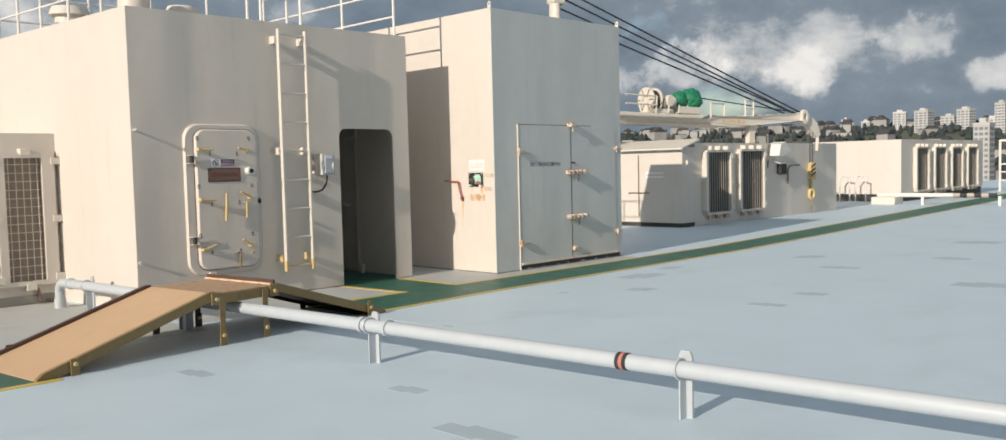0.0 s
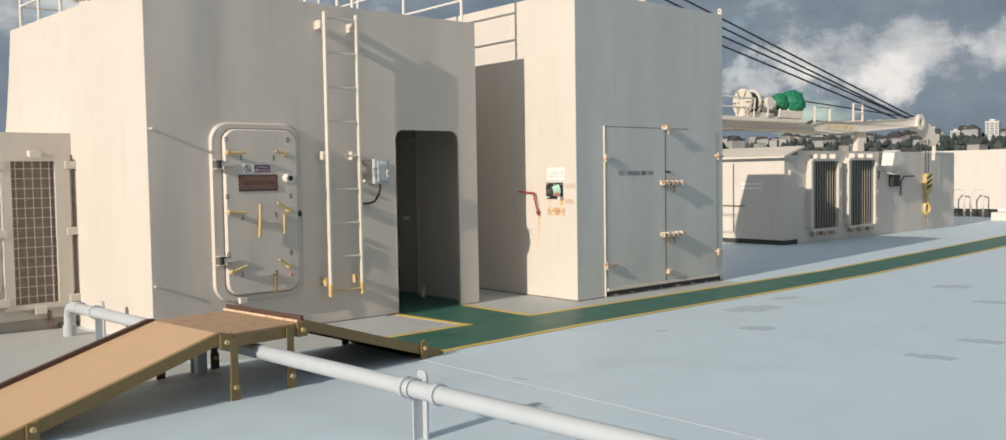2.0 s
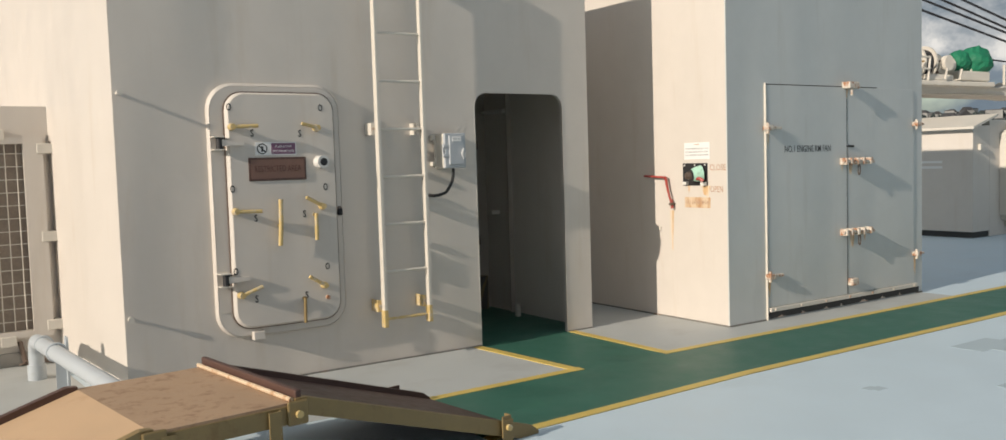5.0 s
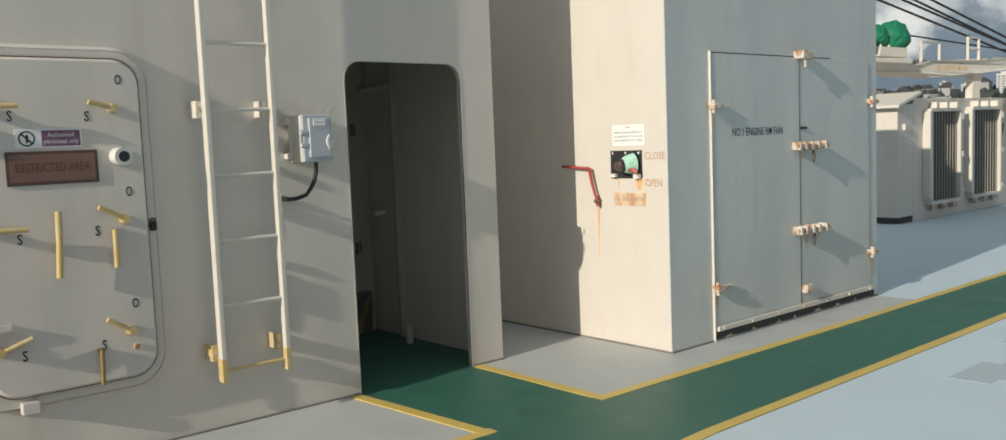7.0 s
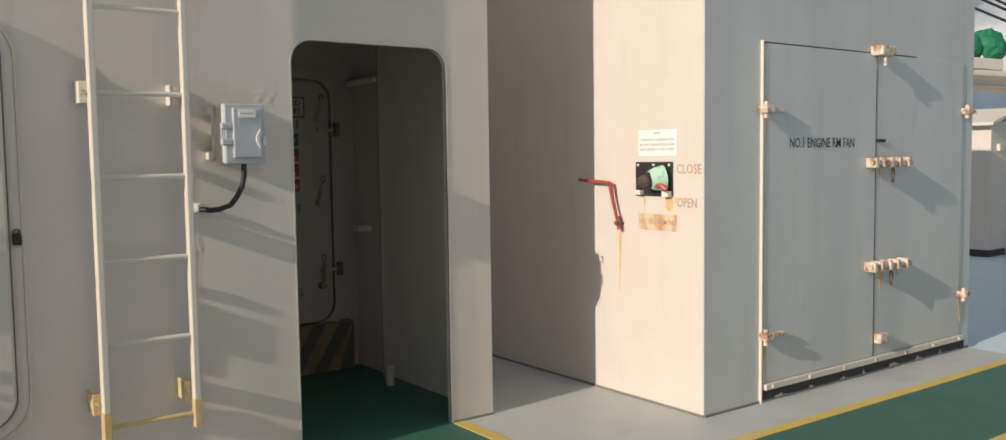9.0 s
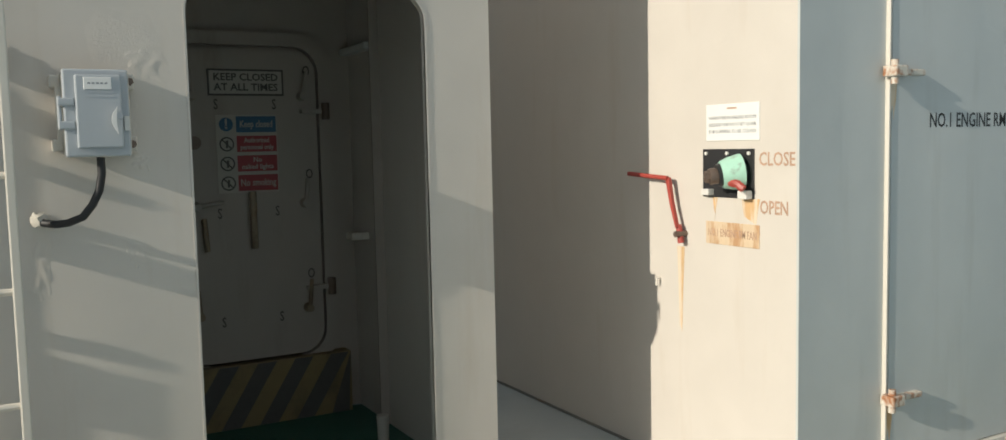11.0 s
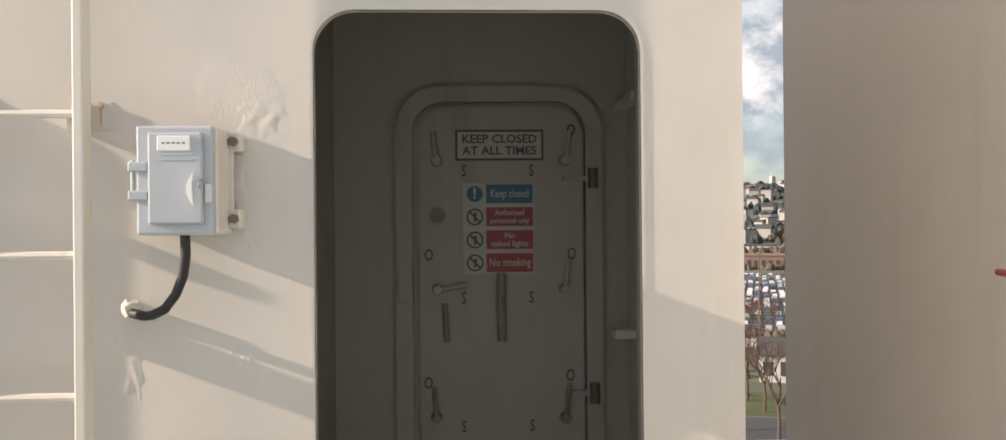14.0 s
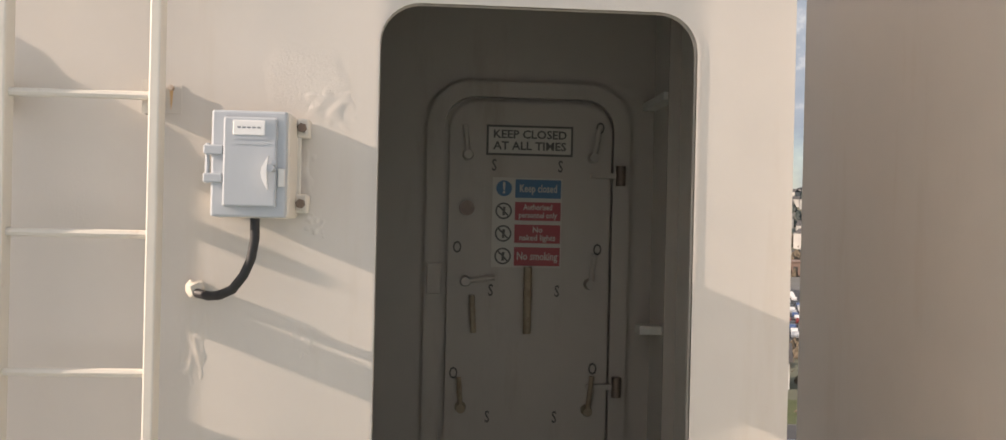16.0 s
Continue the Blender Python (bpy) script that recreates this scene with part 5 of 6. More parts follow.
boom_shape = slab([[(6.3, 2.34), (10.6, 2.36), (11.0, 2.34), (12.6, 2.37), (15.3, 2.55), (15.4, 2.72), (12.8, 2.60), (11.0, 2.56), (10.6, 2.48), (6.3, 2.48)]], CX - 0.14, CX + 0.14, on_x)
bmesh.ops.bevel(boom_shape, geom=boom_shape.edges[:], offset=0.05, segments=3, affect="EDGES", profile=0.5)
boom = part("boom", boom_shape, CREAM_METAL, crane, "pale tapering boom", True)
part("marking_bar", B((CX + 0.14, 11.2, 2.42), (CX + 0.143, 12.3, 2.50)), PLATE_BEIGE, boom)
part("boom_rest", slab([[(12.62, 1.95), (12.92, 1.95), (12.90, 2.16), (13.02, 2.34), (13.02, 2.56), (12.80, 2.56), (12.66, 2.30)]], CX - 0.07, CX + 0.07, on_x), CREAM_METAL, crane, "boom rest on the deck house roof")
head = part("boom_head", slab([[(15.2, 2.52), (15.35, 2.78), (15.9, 2.74), (16.4, 2.52), (16.6, 2.2), (16.45, 2.1), (16.2, 2.25), (15.8, 2.45)]], CX - 0.10, CX + 0.10, on_x), CREAM_METAL, crane, "curved boom head")
part("head_sheave", slab([[(15.5 + 0.19 * math.cos(a), 2.66 + 0.19 * math.sin(a)) for a in [k * math.pi / 12 for k in range(24)]],
                          [(15.5 + 0.09 * math.cos(a), 2.66 + 0.09 * math.sin(a)) for a in [k * math.pi / 12 for k in range(24)]]], CX + 0.10, CX + 0.20, on_x), CREAM_METAL, head)
part("head_stay", T([(CX + 0.05, 16.52, 2.35), (CX + 0.05, 16.45, 1.74)], 0.05, 8), CREAM_METAL, head, "", True)
for dz, dy, dx in ((0.02, 0.0, 0.0), (-0.12, 0.0, -0.12), (-0.40, -0.2, 0.06), (-0.56, -0.2, -0.08)):
    part("wire_rope", T([(-3.15 + dx, 6.9 + dy, 5.22 + dz), (CX + dx, 15.5, 2.78 + dz * 0.3)], 0.021, 6), ROPE, crane, "dark wire rope", True)
part("wire_rope", T([(CX, 10.3, 2.98), (CX, 15.3, 2.78)], 0.015, 6), ROPE, crane, "", True)
for dx in (-0.05, 0.05):
    part("fall_rope", T([(CX + dx, 16.2, 2.45), (CX + dx, 16.2, 1.35)], 0.012, 6), ROPE, crane, "", True)
blk = part("hook_block", slab([rounded(16.05, 16.37, 0.92, 1.42, 0.13, 6)], CX - 0.07, CX + 0.07, on_x), YELLOW_METAL, crane, "yellow and black hook block")
for k in range(3):
    z = 1.02 + 0.12 * k
    part("stripe", slab([[(16.07, z), (16.35, z + 0.10), (16.35, z + 0.16), (16.07, z + 0.06)]], CX + 0.07, CX + 0.074, on_x), BLACK_PAINT, blk)
part("hook", T([(CX, 16.2, 0.94), (CX, 16.2, 0.72)] + arc((CX, 16.2, 0.55), 0.14, radians(80), radians(-230), 14, (0, 1, 0), (0, 0, 1)), 0.05, 10), YELLOW_METAL, blk, "", True)
part("lashing", T([(CX + 0.0, 16.2, 0.42), (CX + 0.03, 16.2, -0.055)], 0.02, 6), STEEL, crane, "", True)
# winch on the boom
part("winch_base", B((CX - 0.30, 7.0, 2.48), (CX + 0.30, 10.2, 2.56), 0.02), CREAM_METAL, crane)
winch = part("winch_drum", T([(CX, 8.30, 2.85), (CX, 8.34, 2.85)], 0.27, 24), CREAM_METAL, crane, "cream winch drum", True)
part("drum_core", T([(CX, 8.35, 2.85), (CX, 8.60, 2.85)], 0.215, 20), ROPE, winch, "", True)
part("drum_flange", T([(CX, 8.60, 2.85), (CX, 8.64, 2.85)], 0.27, 24), CREAM_METAL, winch, "", True)
part("gear_case", T([(CX, 8.72, 2.82), (CX, 8.88, 2.82), (CX, 9.08, 2.80)], 0.235, 20, 0.16), CREAM_METAL, winch, "", True)
part("gear_boss", T([(CX + 0.2, 8.9, 2.84), (CX + 0.30, 8.9, 2.84)], 0.12, 16), CREAM_METAL, winch, "", True)
part("gear_foot", B((CX - 0.25, 8.35, 2.55), (CX + 0.28, 9.05, 2.66), 0.03), CREAM_METAL, winch)
for k in range(6):
    a = k * math.pi / 3
    part("flange_rib", T([(CX + 0.07 * math.cos(a), 8.292, 2.85 + 0.07 * math.sin(a)), (CX + 0.25 * math.cos(a), 8.292, 2.85 + 0.25 * math.sin(a))], 0.014, 6), OCHRE, winch)
for k in range(8):
    a = k * math.pi / 4 + 0.2
    part("case_bolt", T([(CX + 0.225 * math.cos(a), 8.70, 2.82 + 0.225 * math.sin(a)), (CX + 0.225 * math.cos(a), 8.74, 2.82 + 0.225 * math.sin(a))], 0.02, 6), STEEL, winch)
part("brake_band", T([(CX, 8.645, 2.85), (CX, 8.715, 2.85)], 0.20, 20), STEEL, winch, "", True)
part("gear_end", T([(CX, 9.1, 2.82), (CX, 9.32, 2.84)], 0.13, 16), CREAM_METAL, winch, "", True)
for yy in (7.75, 8.0, 8.3, 8.75, 9.15):
    part("guard", T([(CX + 0.32, yy, 2.58), (CX + 0.36, yy, 2.9 if yy < 8.6 else 2.74)], 0.02, 6), CREAM_METAL, crane, "", True)
for zz in (2.72, 2.9):
    part("guard", T([(CX + 0.36, 7.2, zz), (CX + 0.36, 8.3, zz)], 0.018, 6), CREAM_METAL, crane, "", True)


def tarp(y0, y1, r0, r1, rng):
    bm = bmesh.new()
    rings = []
    n, m = 20, 8
    for i in range(m + 1):
        u = i / m
        env = math.sin(math.pi * min(1, max(0, u * 0.9 + 0.08))) ** 0.35
        r = (r0 + (r1 - r0) * u) * env
        ring = []
        for k in range(n):
            a = 2 * math.pi * k / n
            q = r * (1 + 0.07 * math.sin(5 * a + 3 * u) + 0.05 * rng.uniform(-1, 1))
            ring.append(bm.verts.new((CX + q * math.cos(a), y0 + (y1 - y0) * u, 2.90 + q * math.sin(a))))
        rings.append(ring)
    for p, q in zip(rings, rings[1:]):
        for k in range(n):
            bm.faces.new((p[k], p[(k + 1) % n], q[(k + 1) % n], q[k]))
    bm.faces.new(rings[0][::-1])
    bm.faces.new(rings[-1])
    return bm


rng = random.Random(4)
part("motor_cover", tarp(9.34, 9.80, 0.18, 0.20, rng), COVER_GREEN, crane, "green tarpaulin tied over the motor")
part("motor_cover", tarp(9.70, 10.36, 0.25, 0.29, rng), COVER_GREEN, crane, "green tarpaulin tied over the motor")
part("motor_bed", B((CX - 0.2, 9.3, 2.58), (CX + 0.2, 10.2, 2.74), 0.02), CREAM_METAL, crane)
for y0_, y1_, zt in ((9.75, 10.0, 2.80), (10.75, 11.35, 2.86), (12.35, 12.75, 2.98)):
    part("hoop", T([(CX + 0.12, y0_, 2.54), (CX + 0.12, y0_, zt), (CX + 0.12, y1_, zt), (CX + 0.12, y1_, 2.54)], 0.026, 8), CREAM_METAL, crane, "", True)
part("hoop_bar", T([(CX + 0.12, 12.35, 2.8), (CX + 0.12, 12.75, 2.8)], 0.022, 8), CREAM_METAL, crane, "", True)

# the crane is drawn with its boom along y; its true line runs 16 degrees outboard, over the deck house roof
BOOM_FOOT, BOOM_SIDE = Vector((-3.20, 11.40, 0)), Vector((0.96, -0.28, 0))
HINGE = Vector((8.50, -6.65, 1.52))


def swing(p):
    q = Vector((9.69, -7.75, 1.5)) * 0.031 + Vector((CX, p.y, p.z)) * 0.969
    reach = BOOM_SIDE.dot(BOOM_FOOT - HINGE) / BOOM_SIDE.dot(q - HINGE)
    return HINGE + (q - HINGE) * reach + BOOM_SIDE * ((p.x - CX) * reach)


for ob in crane.children_recursive:
    for v in ob.data.vertices:
        v.co = swing(v.co)

# ---- deck marks ----
rng = random.Random(11)
# the last two spots are small dash shadows painted as darker patches
spots = [(4.96, -3.9, 0.16, 0.10), (6.03, -4.3, 0.30, 0.13), (2.62, 2.08, 0.22, 0.42), (3.37, 1.02, 0.16, 0.2), (3.38, 5.4, 0.22, 0.3), (4.35, 4.3, 0.3, 0.2), (5.2, 6.2, 0.35, 0.3),
         (5.14, 1.77, 0.2, 0.16), (5.12, 0.8, 0.22, 0.14), (2.42, 3.05, 0.12, 0.25), (3.3, -4.6, 0.2, 0.1), (2.79, 0.26, 0.06, 0.08), (6.4, 3.5, 0.35, 0.3), (4.7, 9.0, 0.4, 0.4), (4.05, -2.52, 0.10, 0.05), (3.35, -2.08, 0.09, 0.05)]
for x, y, w, h in spots:
    w, h = w * 0.85, h * 0.8
    lp = [(x + w * math.cos(a) * rng.uniform(0.75, 1.05), y + h * math.sin(a) * rng.uniform(0.75, 1.05)) for a in [k * math.pi / 5 + 0.2 for k in range(10)]] if rng.random() < 0.4 else \
         [(x - w, y - h), (x + w * 0.3, y - h), (x + w * 0.3, y - h * 0.6), (x + w, y - h * 0.6), (x + w, y + h), (x - w * 0.4, y + h), (x - w * 0.4, y + h * 0.5), (x - w, y + h * 0.5)]
    tagged(part("paint_patch", slab([lp], 0.0, 0.0015, flat_z), DECK_PATCH), "slightly darker patch painted on the deck", "paint patch", "deck paint patches", "structure")

structure("deck_seam", slab([[(2.25, -2.185), (7.5, -2.085), (7.5, -2.07), (2.25, -2.17)]], 0.0, 0.0018, flat_z), material("pale_seam_paint", (0.55, 0.60, 0.64), 0.55, vary=0.1, grain=12, bump=0.1), "thin pale weld seam line across the deck", "seam")

# ---- land beyond the ship ----
GZ = -28.0


def land(x, y):
    r = math.hypot(x, y)
    u = max(0.0, min(1.0, (r - 430) / 1150))
    return GZ + 76 * u * u * (3 - 2 * u) + 5 * u * noise.noise(Vector((x, y, 0)) * 0.002)


bm = bmesh.new()
radii = [0, 60, 120, 200, 300, 420, 560, 720, 900, 1100, 1300, 1500, 1700, 1900, 2100, 2300, 2600, 3000, 3600, 4400, 4900]
grid = []
NA = 96
for r in radii:
    grid.append([bm.verts.new((r * math.cos(a), r * math.sin(a), land(r * math.cos(a), r * math.sin(a)))) for a in [2 * math.pi * k / NA for k in range(NA)]] if r else [bm.verts.new((0, 0, GZ))] * NA)
for i in range(len(radii) - 1):
    for k in range(NA):
        q = [grid[i][k], grid[i + 1][k], grid[i + 1][(k + 1) % NA], grid[i][(k + 1) % NA]]
        if i == 0:
            q = [grid[0][0], q[1], q[2]]
        bm.faces.new(q)
structure("ground", bm, GRASS, "wintry land with streets rising to a low ridge", "ground", True)
hull = slab([[(x * 0.995 + 0.05, y) for x, y in deck_outline]], GZ, -0.26, flat_z)
structure("ship_side", hull, DARK, "dark ship side below the deck", "hull")
structure("side_grating", B((-3.46, 0.35, -0.02), (-2.2, 1.15, 0.012), 0.003), WHITE, "pale grating at the deck edge behind the alley", "grating")


def tower(x, y, top, w, label):
    """A slab block with storey bands of windows and a plant room on the roof, turned a little."""
    base = land(x, y) - 3
    h = top - base
    t = thing("apartment_tower", Matrix.Translation((x, y, base)) @ Matrix.Rotation(radians((x * 7 + y * 3) % 40 - 20), 4, "Z"), label, "building", "distant towers")
    part("wall", B((-w / 2, -w * 0.4, 0), (w / 2, w * 0.4, h)), TOWER_WHITE, t)
    part("plant_room", B((-w * 0.22, -w * 0.2, h), (w * 0.2, w * 0.2, h + 4)), TOWER_WHITE, t)
    part("parapet", slab([[(-w / 2 - 0.3, -w * 0.4 - 0.3), (w / 2 + 0.3, -w * 0.4 - 0.3), (w / 2 + 0.3, w * 0.4 + 0.3), (-w / 2 - 0.3, w * 0.4 + 0.3)],
                          [(-w / 2 + 0.5, -w * 0.4 + 0.5), (w / 2 - 0.5, -w * 0.4 + 0.5), (w / 2 - 0.5, w * 0.4 - 0.5), (-w / 2 + 0.5, w * 0.4 - 0.5)]], h - 0.5, h + 1.2, flat_z), TOWER_WHITE, t)
    glass = bmesh.new()
    n = max(5, int(h / 3.2))
    for k in range(1, n):
        z0 = h * k / n
        for u0, u1 in ((-0.42, -0.22), (-0.12, 0.12), (0.22, 0.42)):
            box(glass, (u0 * w, -w * 0.4 - 0.25, z0), (u1 * w, -w * 0.4 + 0.1, z0 + 1.7))
            box(glass, (-w / 2 - 0.25, u0 * w * 0.8, z0), (-w / 2 + 0.1, u1 * w * 0.8, z0 + 1.7))
            box(glass, (w / 2 - 0.1, u0 * w * 0.8, z0), (w / 2 + 0.25, u1 * w * 0.8, z0 + 1.7))
    part("window", glass, TOWER_GLASS, t)["kind"] = "stuff"


TOWERS = [(-589, 1368, 66, 13), (-545, 1336, 60, 14), (-523, 1330, 64, 12), (-465, 1256, 67, 19), (-404, 1172, 63, 21), (-423, 1324, 61, 22), (-374, 1234, 65, 20),
          (-164, 587, 25, 11), (-309, 1149, 66, 14), (-500, 1391, 54, 20), (-345, 1240, 52, 18)]
for x, y, top, w in TOWERS:
    tower(x, y, top - 5, w * 0.85, "pale high-rise apartment tower in the distance")
for x, y, top, w in ((-2848, 935, 112, 16), (-2840, 975, 108, 20), (-2638, 938, 124, 16)):
    tower(x, y, top, w, "hazy high-rise tower on the far ridge")


def sector(rng, a0, a1, r0, r1):
    a, r = radians(rng.uniform(a0, a1)), math.sqrt(rng.uniform(r0 * r0, r1 * r1))
    return r * math.cos(a), r * math.sin(a)


rng = random.Random(21)
walls, roofs = bmesh.new(), bmesh.new()


def small_house(x, y, w, d, h, turn, pitched):
    z = land(x, y)
    m = Matrix.Translation((x, y, z)) @ Matrix.Rotation(turn, 4, "Z")
    q = bmesh.new()
    box(q, (-w / 2, -d / 2, -2), (w / 2, d / 2, h))
    bmesh.ops.transform(q, matrix=m, verts=q.verts[:])
    put_geo(walls, q)
    rh = h + (w * 0.35 if pitched else 0.6)
    q = slab([[(-w / 2 - 0.4, h), (w / 2 + 0.4, h), (0.2, rh), (-0.2, rh)]] if pitched else [[(-w / 2 - 0.2, h), (w / 2 + 0.2, h), (w / 2 + 0.2, rh), (-w / 2 - 0.2, rh)]],
             -d / 2 - 0.3, d / 2 + 0.3, lambda u, v, w_: (u, w_, v))
    bmesh.ops.transform(q, matrix=m, verts=q.verts[:])
    put_geo(roofs, q)


for k in range(330):
    if k < 150:
        x, y = sector(rng, 99, 131, 620, 1750)
    else:
        x, y = sector(rng, 157, 165, 620, 2300)
    small_house(x, y, rng.uniform(9, 22) if k < 150 else rng.uniform(7, 13), rng.uniform(8, 14), rng.uniform(5, 13), rng.uniform(0, 3), rng.random() < 0.6)
tagged(part("far_house_walls", walls, FAR_WALL), "pale far houses and low blocks on the slope", "houses", "", "stuff")
tagged(part("far_house_roofs", roofs, ASPHALT), "dark roofs of far houses on the slope", "roofs", "", "stuff")

# woods: uneven conifer and broadleaf clumps
woods = bmesh.new()


def clump(x, y, h, w):
    z = land(x, y) - 1
    rings, n = [], 6
    conifer = rng.random() < 0.45
    prof = ((0.0, 0.5), (0.35, 0.75), (0.7, 0.42), (1.0, 0.05)) if conifer else ((0.0, 0.45), (0.35, 1.0), (0.72, 0.8), (1.0, 0.2))
    for u, s in prof:
        rings.append([woods.verts.new((x + w * s * rng.uniform(0.7, 1.25) * math.cos(a), y + w * s * rng.uniform(0.7, 1.25) * math.sin(a), z + h * (u + rng.uniform(-0.05, 0.05)))) for a in [2 * math.pi * k / n for k in range(n)]])
    for p, q in zip(rings, rings[1:]):
        for k in range(n):
            woods.faces.new((p[k], p[(k + 1) % n], q[(k + 1) % n], q[k]))
    woods.faces.new(rings[-1])


for k in range(6300):
    if k < 4000:
        x, y = sector(rng, 98, 132, 750 if k % 3 else 1700, 2350)
    else:
        x, y = sector(rng, 156, 166, 640 if k % 2 else 1200, 2500)
    near = k >= 4000
    clump(x, y, rng.uniform(5, 11) if near else rng.uniform(5, 11), rng.uniform(2.5, 5) if near else rng.uniform(3, 6))
tagged(part("far_woods", woods, FOLIAGE), "dark evergreen woods along the far ridge", "woods", "", "stuff")

# ---- the quarter seen through the alley ----
SCRUB = material("brown_winter_scrub", (0.10, 0.08, 0.055), 0.9, vary=0.4, grain=0.8, bump=0)
WAY = Vector((-0.947, 0.322, 0))
SIDE = Vector((0.322, 0.947, 0))
EYE0 = Vector((2.42, -0.48, 0))


def there(d, s, z=0.0):
    p = EYE0 + WAY * d + SIDE * s
    return Vector((p.x, p.y, GZ + z))


AL = Matrix(((SIDE.x, WAY.x, 0, 0), (SIDE.y, WAY.y, 0, 0), (0, 0, 1, 0), (0, 0, 0, 1)))


def at_d(d, s, z=0.0):
    return Matrix.Translation(there(d, s, z)) @ AL


def flat_patch(name, d0, d1, s0, s1, z, mat, label, cat):
    q = B((s0, d0, 0), (s1, d1, z))
    ob = part(name, q, mat)
    ob.matrix_world = Matrix.Translation((EYE0.x, EYE0.y, GZ)) @ AL
    tagged(ob, label, cat, "", "structure")


flat_patch("road", 118, 138, -60, 60, 0.06, ASPHALT, "grey asphalt quay road", "road")
flat_patch("car_park", 235, 500, -60, 60, 0.06, ASPHALT, "grey asphalt car park full of cars", "car park")
flat_patch("lawn", 139, 158, -40, 40, 0.05, material("dull_winter_grass", (0.07, 0.085, 0.03), 0.9, vary=0.3, grain=1.0, bump=0), "strip of dull winter grass", "grass")

CAR = bpy.data.materials.new("mixed_car_paint")
CAR.use_nodes = True
cg = CAR.node_tree.nodes.new("ShaderNodeNewGeometry")
crp = CAR.node_tree.nodes.new("ShaderNodeValToRGB")
crp.color_ramp.interpolation = "CONSTANT"
crp.color_ramp.elements[0].color = (0.55, 0.56, 0.57, 1)
crp.color_ramp.elements[1].position, crp.color_ramp.elements[1].color = 0.28, (0.05, 0.06, 0.07, 1)
for pos, c in ((0.62, (0.30, 0.32, 0.34, 1)), (0.78, (0.05, 0.09, 0.20, 1)), (0.94, (0.16, 0.03, 0.03, 1))):
    el = crp.color_ramp.elements.new(pos)
    el.color = c
CAR.node_tree.links.new(cg.outputs["Random Per Island"], crp.inputs[0])
CAR.node_tree.links.new(crp.outputs[0], CAR.node_tree.nodes["Principled BSDF"].inputs["Base Color"])
CAR.node_tree.nodes["Principled BSDF"].inputs["Roughness"].default_value = 0.3
cars = bmesh.new()
for i in range(26):
    for j in range(15):
        if rng.random() < 0.12:
            continue
        s, d = -22 + 3.0 * j + rng.uniform(-0.3, 0.3), 245 + 9.2 * i + rng.uniform(-0.6, 0.6)
        prof = [(-2.2, 0.25), (2.2, 0.25), (2.25, 0.8), (1.2, 0.95), (0.7, 1.45), (-1.2, 1.5), (-1.8, 0.95), (-2.25, 0.85)]
        q = slab([[(v, z) for v, z in prof]], -0.9, 0.9, lambda u, v, w: (w, u, v))
        bmesh.ops.transform(q, matrix=at_d(d, s, 0.06), verts=q.verts[:])
        put_geo(cars, q)
tagged(part("parked_cars", cars, CAR), "rows of parked cars in white, grey and dark paint", "cars", "", "stuff")


def block(name, d, s, w, depth, h, label, wall_m, roof_m, pitched=True, z0=0.0, bays=0):
    b = thing(name, at_d(d, s, z0), label, "building")
    part("wall", B((-w / 2, 0, 0), (w / 2, depth, h)), wall_m, b)
    if pitched:
        part("roof", slab([[(-0.6, h), (depth + 0.6, h), (depth / 2, h + depth * 0.3)]], -w / 2 - 0.5, w / 2 + 0.5, lambda u, v, q: (q, u, v)), roof_m, b)
    else:
        part("roof", B((-w / 2 - 0.4, -0.4, h), (w / 2 + 0.4, depth + 0.4, h + 0.7)), roof_m, b)
    for k in range(bays):
        x = -w / 2 + w * (k + 0.5) / bays
        part("window", B((x - w / bays * 0.28, -0.12, h * 0.25), (x + w / bays * 0.28, 0.1, h * 0.75)), DARK, b)


block("gate_house", 168, 4.2, 9, 9, 5.0, "white walled house with a dark pitched roof", ROOF_WHITE, ASPHALT, True, 0.0, 3)
block("shed_building", 190, -5.0, 13, 8, 3.2, "low shed with a pale roof", ROOF_BROWN, ROOF_WHITE, False, 0.0, 4)
block("brick_terrace", 505, 0.0, 90, 24, 9.0, "long brown sheeted building beside the car park", ROOF_BROWN, ROOF_BROWN, False, 0.0, 24)
block("warehouse", 620, -6.0, 90, 24, 11.0, "long pale warehouse with dark bays", ROOF_WHITE, ASPHALT, False, 0.0, 26)
block("warehouse", 760, 6.0, 80, 24, 12.0, "long pale warehouse with dark bays", ROOF_WHITE, ROOF_WHITE, False, 0.0, 20)
block("warehouse", 980, -10.0, 70, 24, 12.0, "pale flat-roofed warehouse on the slope", ROOF_WHITE, ROOF_WHITE, False, 12.0, 18)


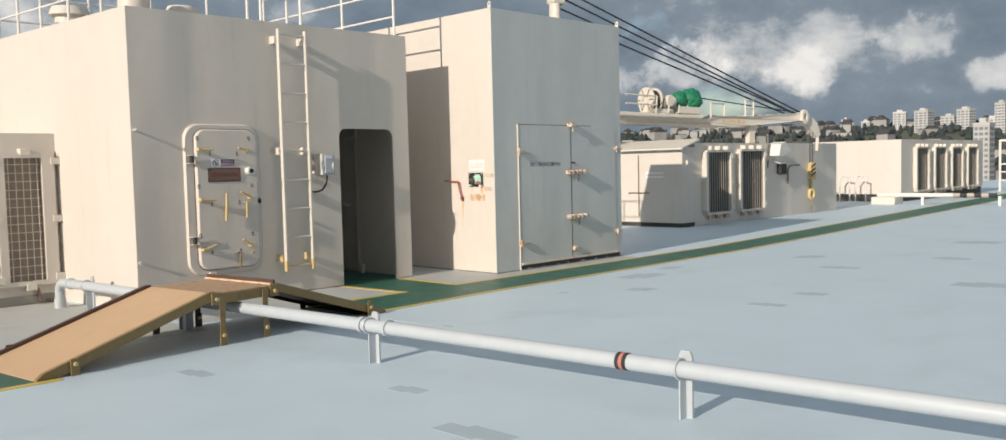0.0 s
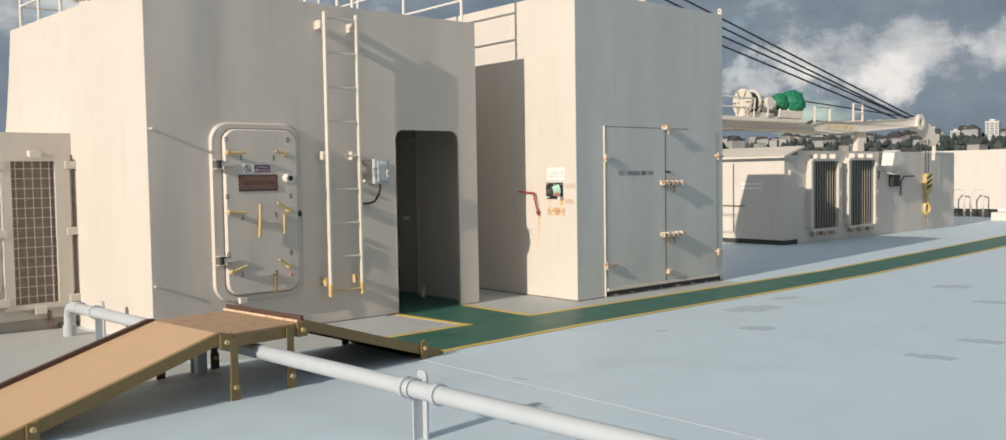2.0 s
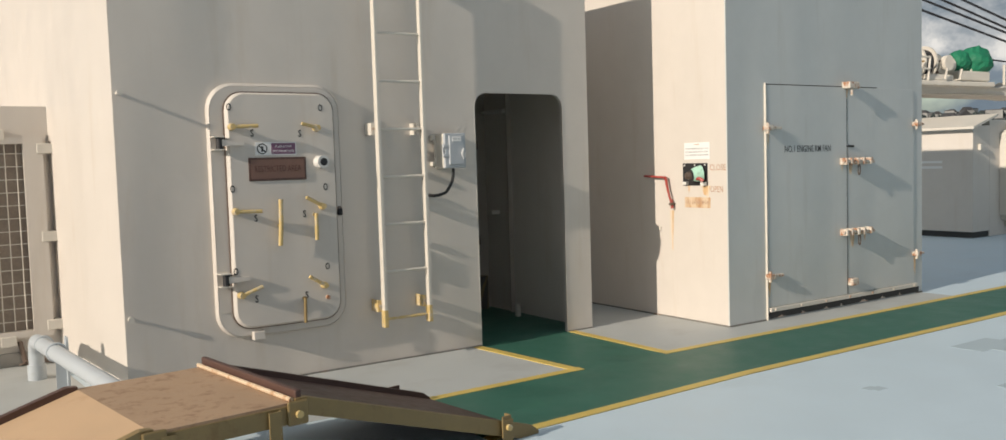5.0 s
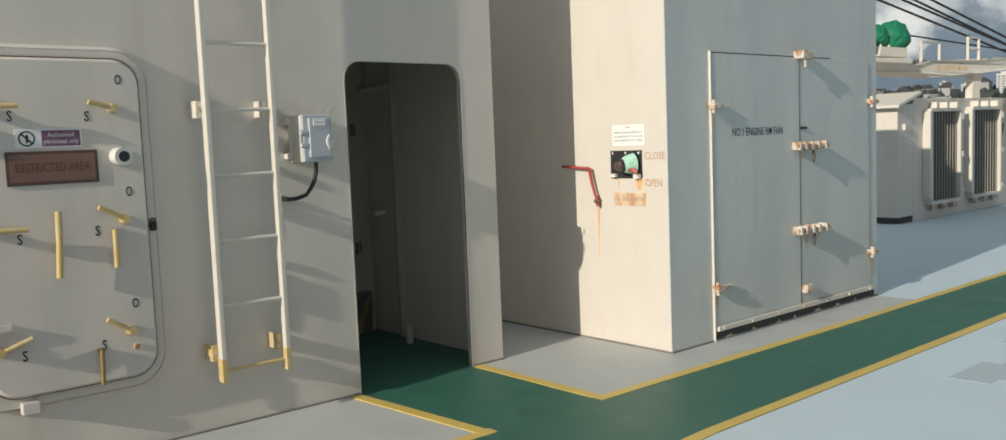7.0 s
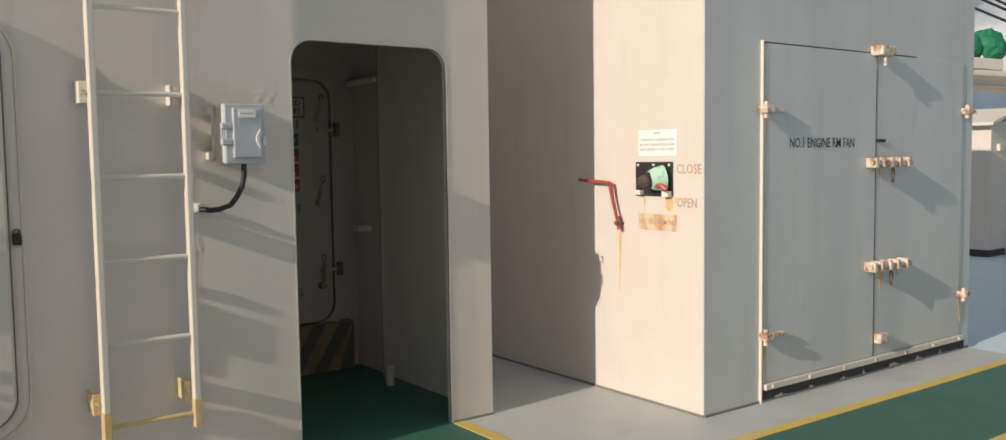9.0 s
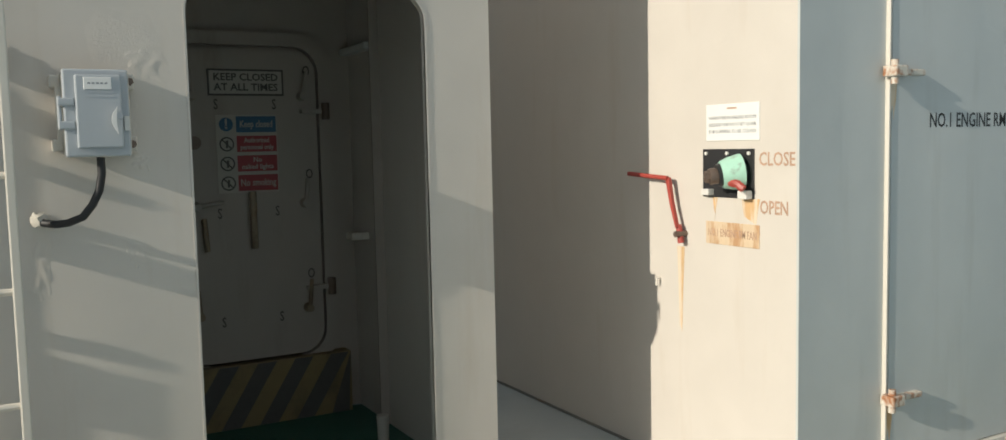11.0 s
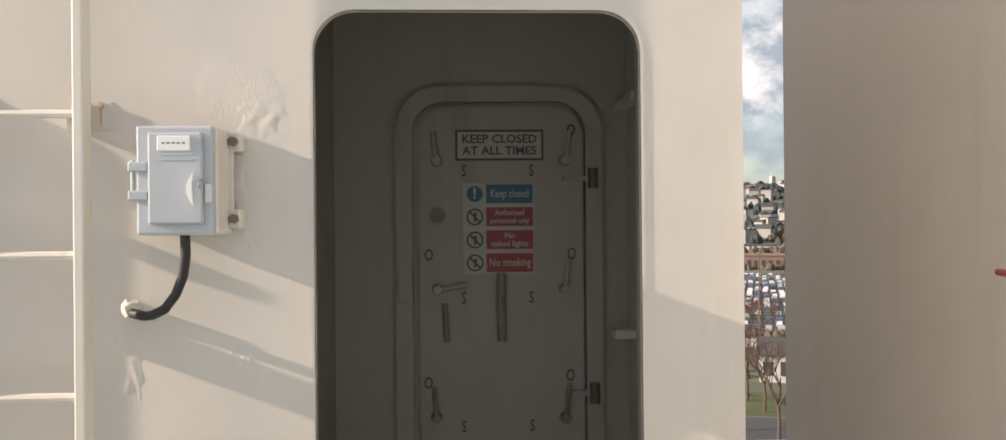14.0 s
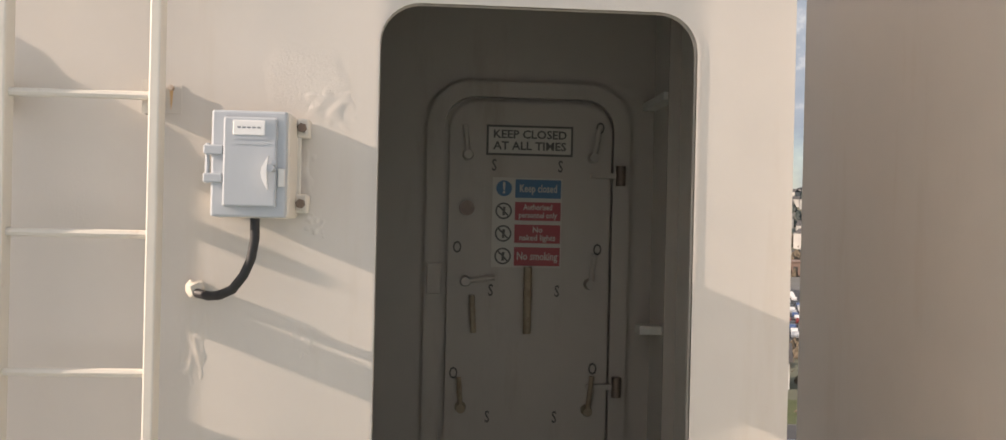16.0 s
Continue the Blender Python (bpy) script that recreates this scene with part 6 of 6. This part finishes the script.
def bare_tree(d, s, h, seed):
    rr = random.Random(seed)
    t = thing("bare_tree", there(d, s), "leafless brown tree by the quay road", "tree", "bare trees")
    bm = bmesh.new()

    def grow(p, way, ln, r, depth):
        q = p + way * ln
        mid = p + way * ln * 0.5 + Vector((rr.uniform(-1, 1), rr.uniform(-1, 1), 0)) * ln * 0.05
        tube(bm, [p, mid, q], r, 5, False, r * 0.65)
        if depth:
            for k in range(3 if depth > 1 else 4):
                w = (way + Vector((rr.uniform(-1, 1), rr.uniform(-1, 1), rr.uniform(-0.2, 0.5))) * 0.75).normalized()
                grow(p + way * ln * rr.uniform(0.6, 1.0), w, ln * rr.uniform(0.55, 0.75), r * 0.55, depth - 1)

    part("trunk", T([(0, 0, 0), (0.1, 0.05, h * 0.18), (0.05, -0.1, h * 0.34)], h * 0.018, 8, h * 0.013), BARK, t, "", True)
    for k in range(4):
        grow(Vector((0.05, -0.1, h * 0.30)), Vector((rr.uniform(-0.5, 0.5), rr.uniform(-0.5, 0.5), 1)).normalized(), h * 0.26, h * 0.010, 4)
    part("crown", bm, BARK, t, "bare twigging crown")


bare_tree(128, -4.5, 17, 3)
bare_tree(124, 2.2, 15, 13)
bare_tree(150, -2.2, 15, 14)
bare_tree(200, 0.5, 14, 15)
bare_tree(192, -6.5, 13, 16)
bare_tree(236, -2.0, 12, 17)
bare_tree(142, 0.5, 14, 5)
bare_tree(225, 3.5, 13, 8)
bare_tree(212, -5.0, 12, 9)
woods = bmesh.new()
for d0, d1, n, hh in ((205, 236, 110, 3.0), (500, 505, 60, 5.0), (588, 618, 130, 7.0), (145, 156, 26, 1.4), (700, 755, 120, 8.0), (170, 200, 50, 2.5)):
    for k in range(n):
        p = there(rng.uniform(d0, d1), rng.uniform(-0.05, 0.05) * d0 * 2.0)
        clump(p.x, p.y, hh * rng.uniform(0.5, 1.3), hh * rng.uniform(0.3, 0.7))
tagged(part("winter_scrub", woods, SCRUB), "brown leafless scrub and hedges round the car park", "scrub", "", "stuff")
lamp = thing("street_lamp", there(175, -0.2), "tall grey lamp post beside the car park", "street lamp")
part("pole", T([(0, 0, 0), (0, 0, 23.0)], 0.22, 8, 0.12), STEEL, lamp, "", True)
part("lamp_head", B((-0.9, -0.2, 22.8), (0.9, 0.2, 23.1), 0.05), STEEL, lamp)
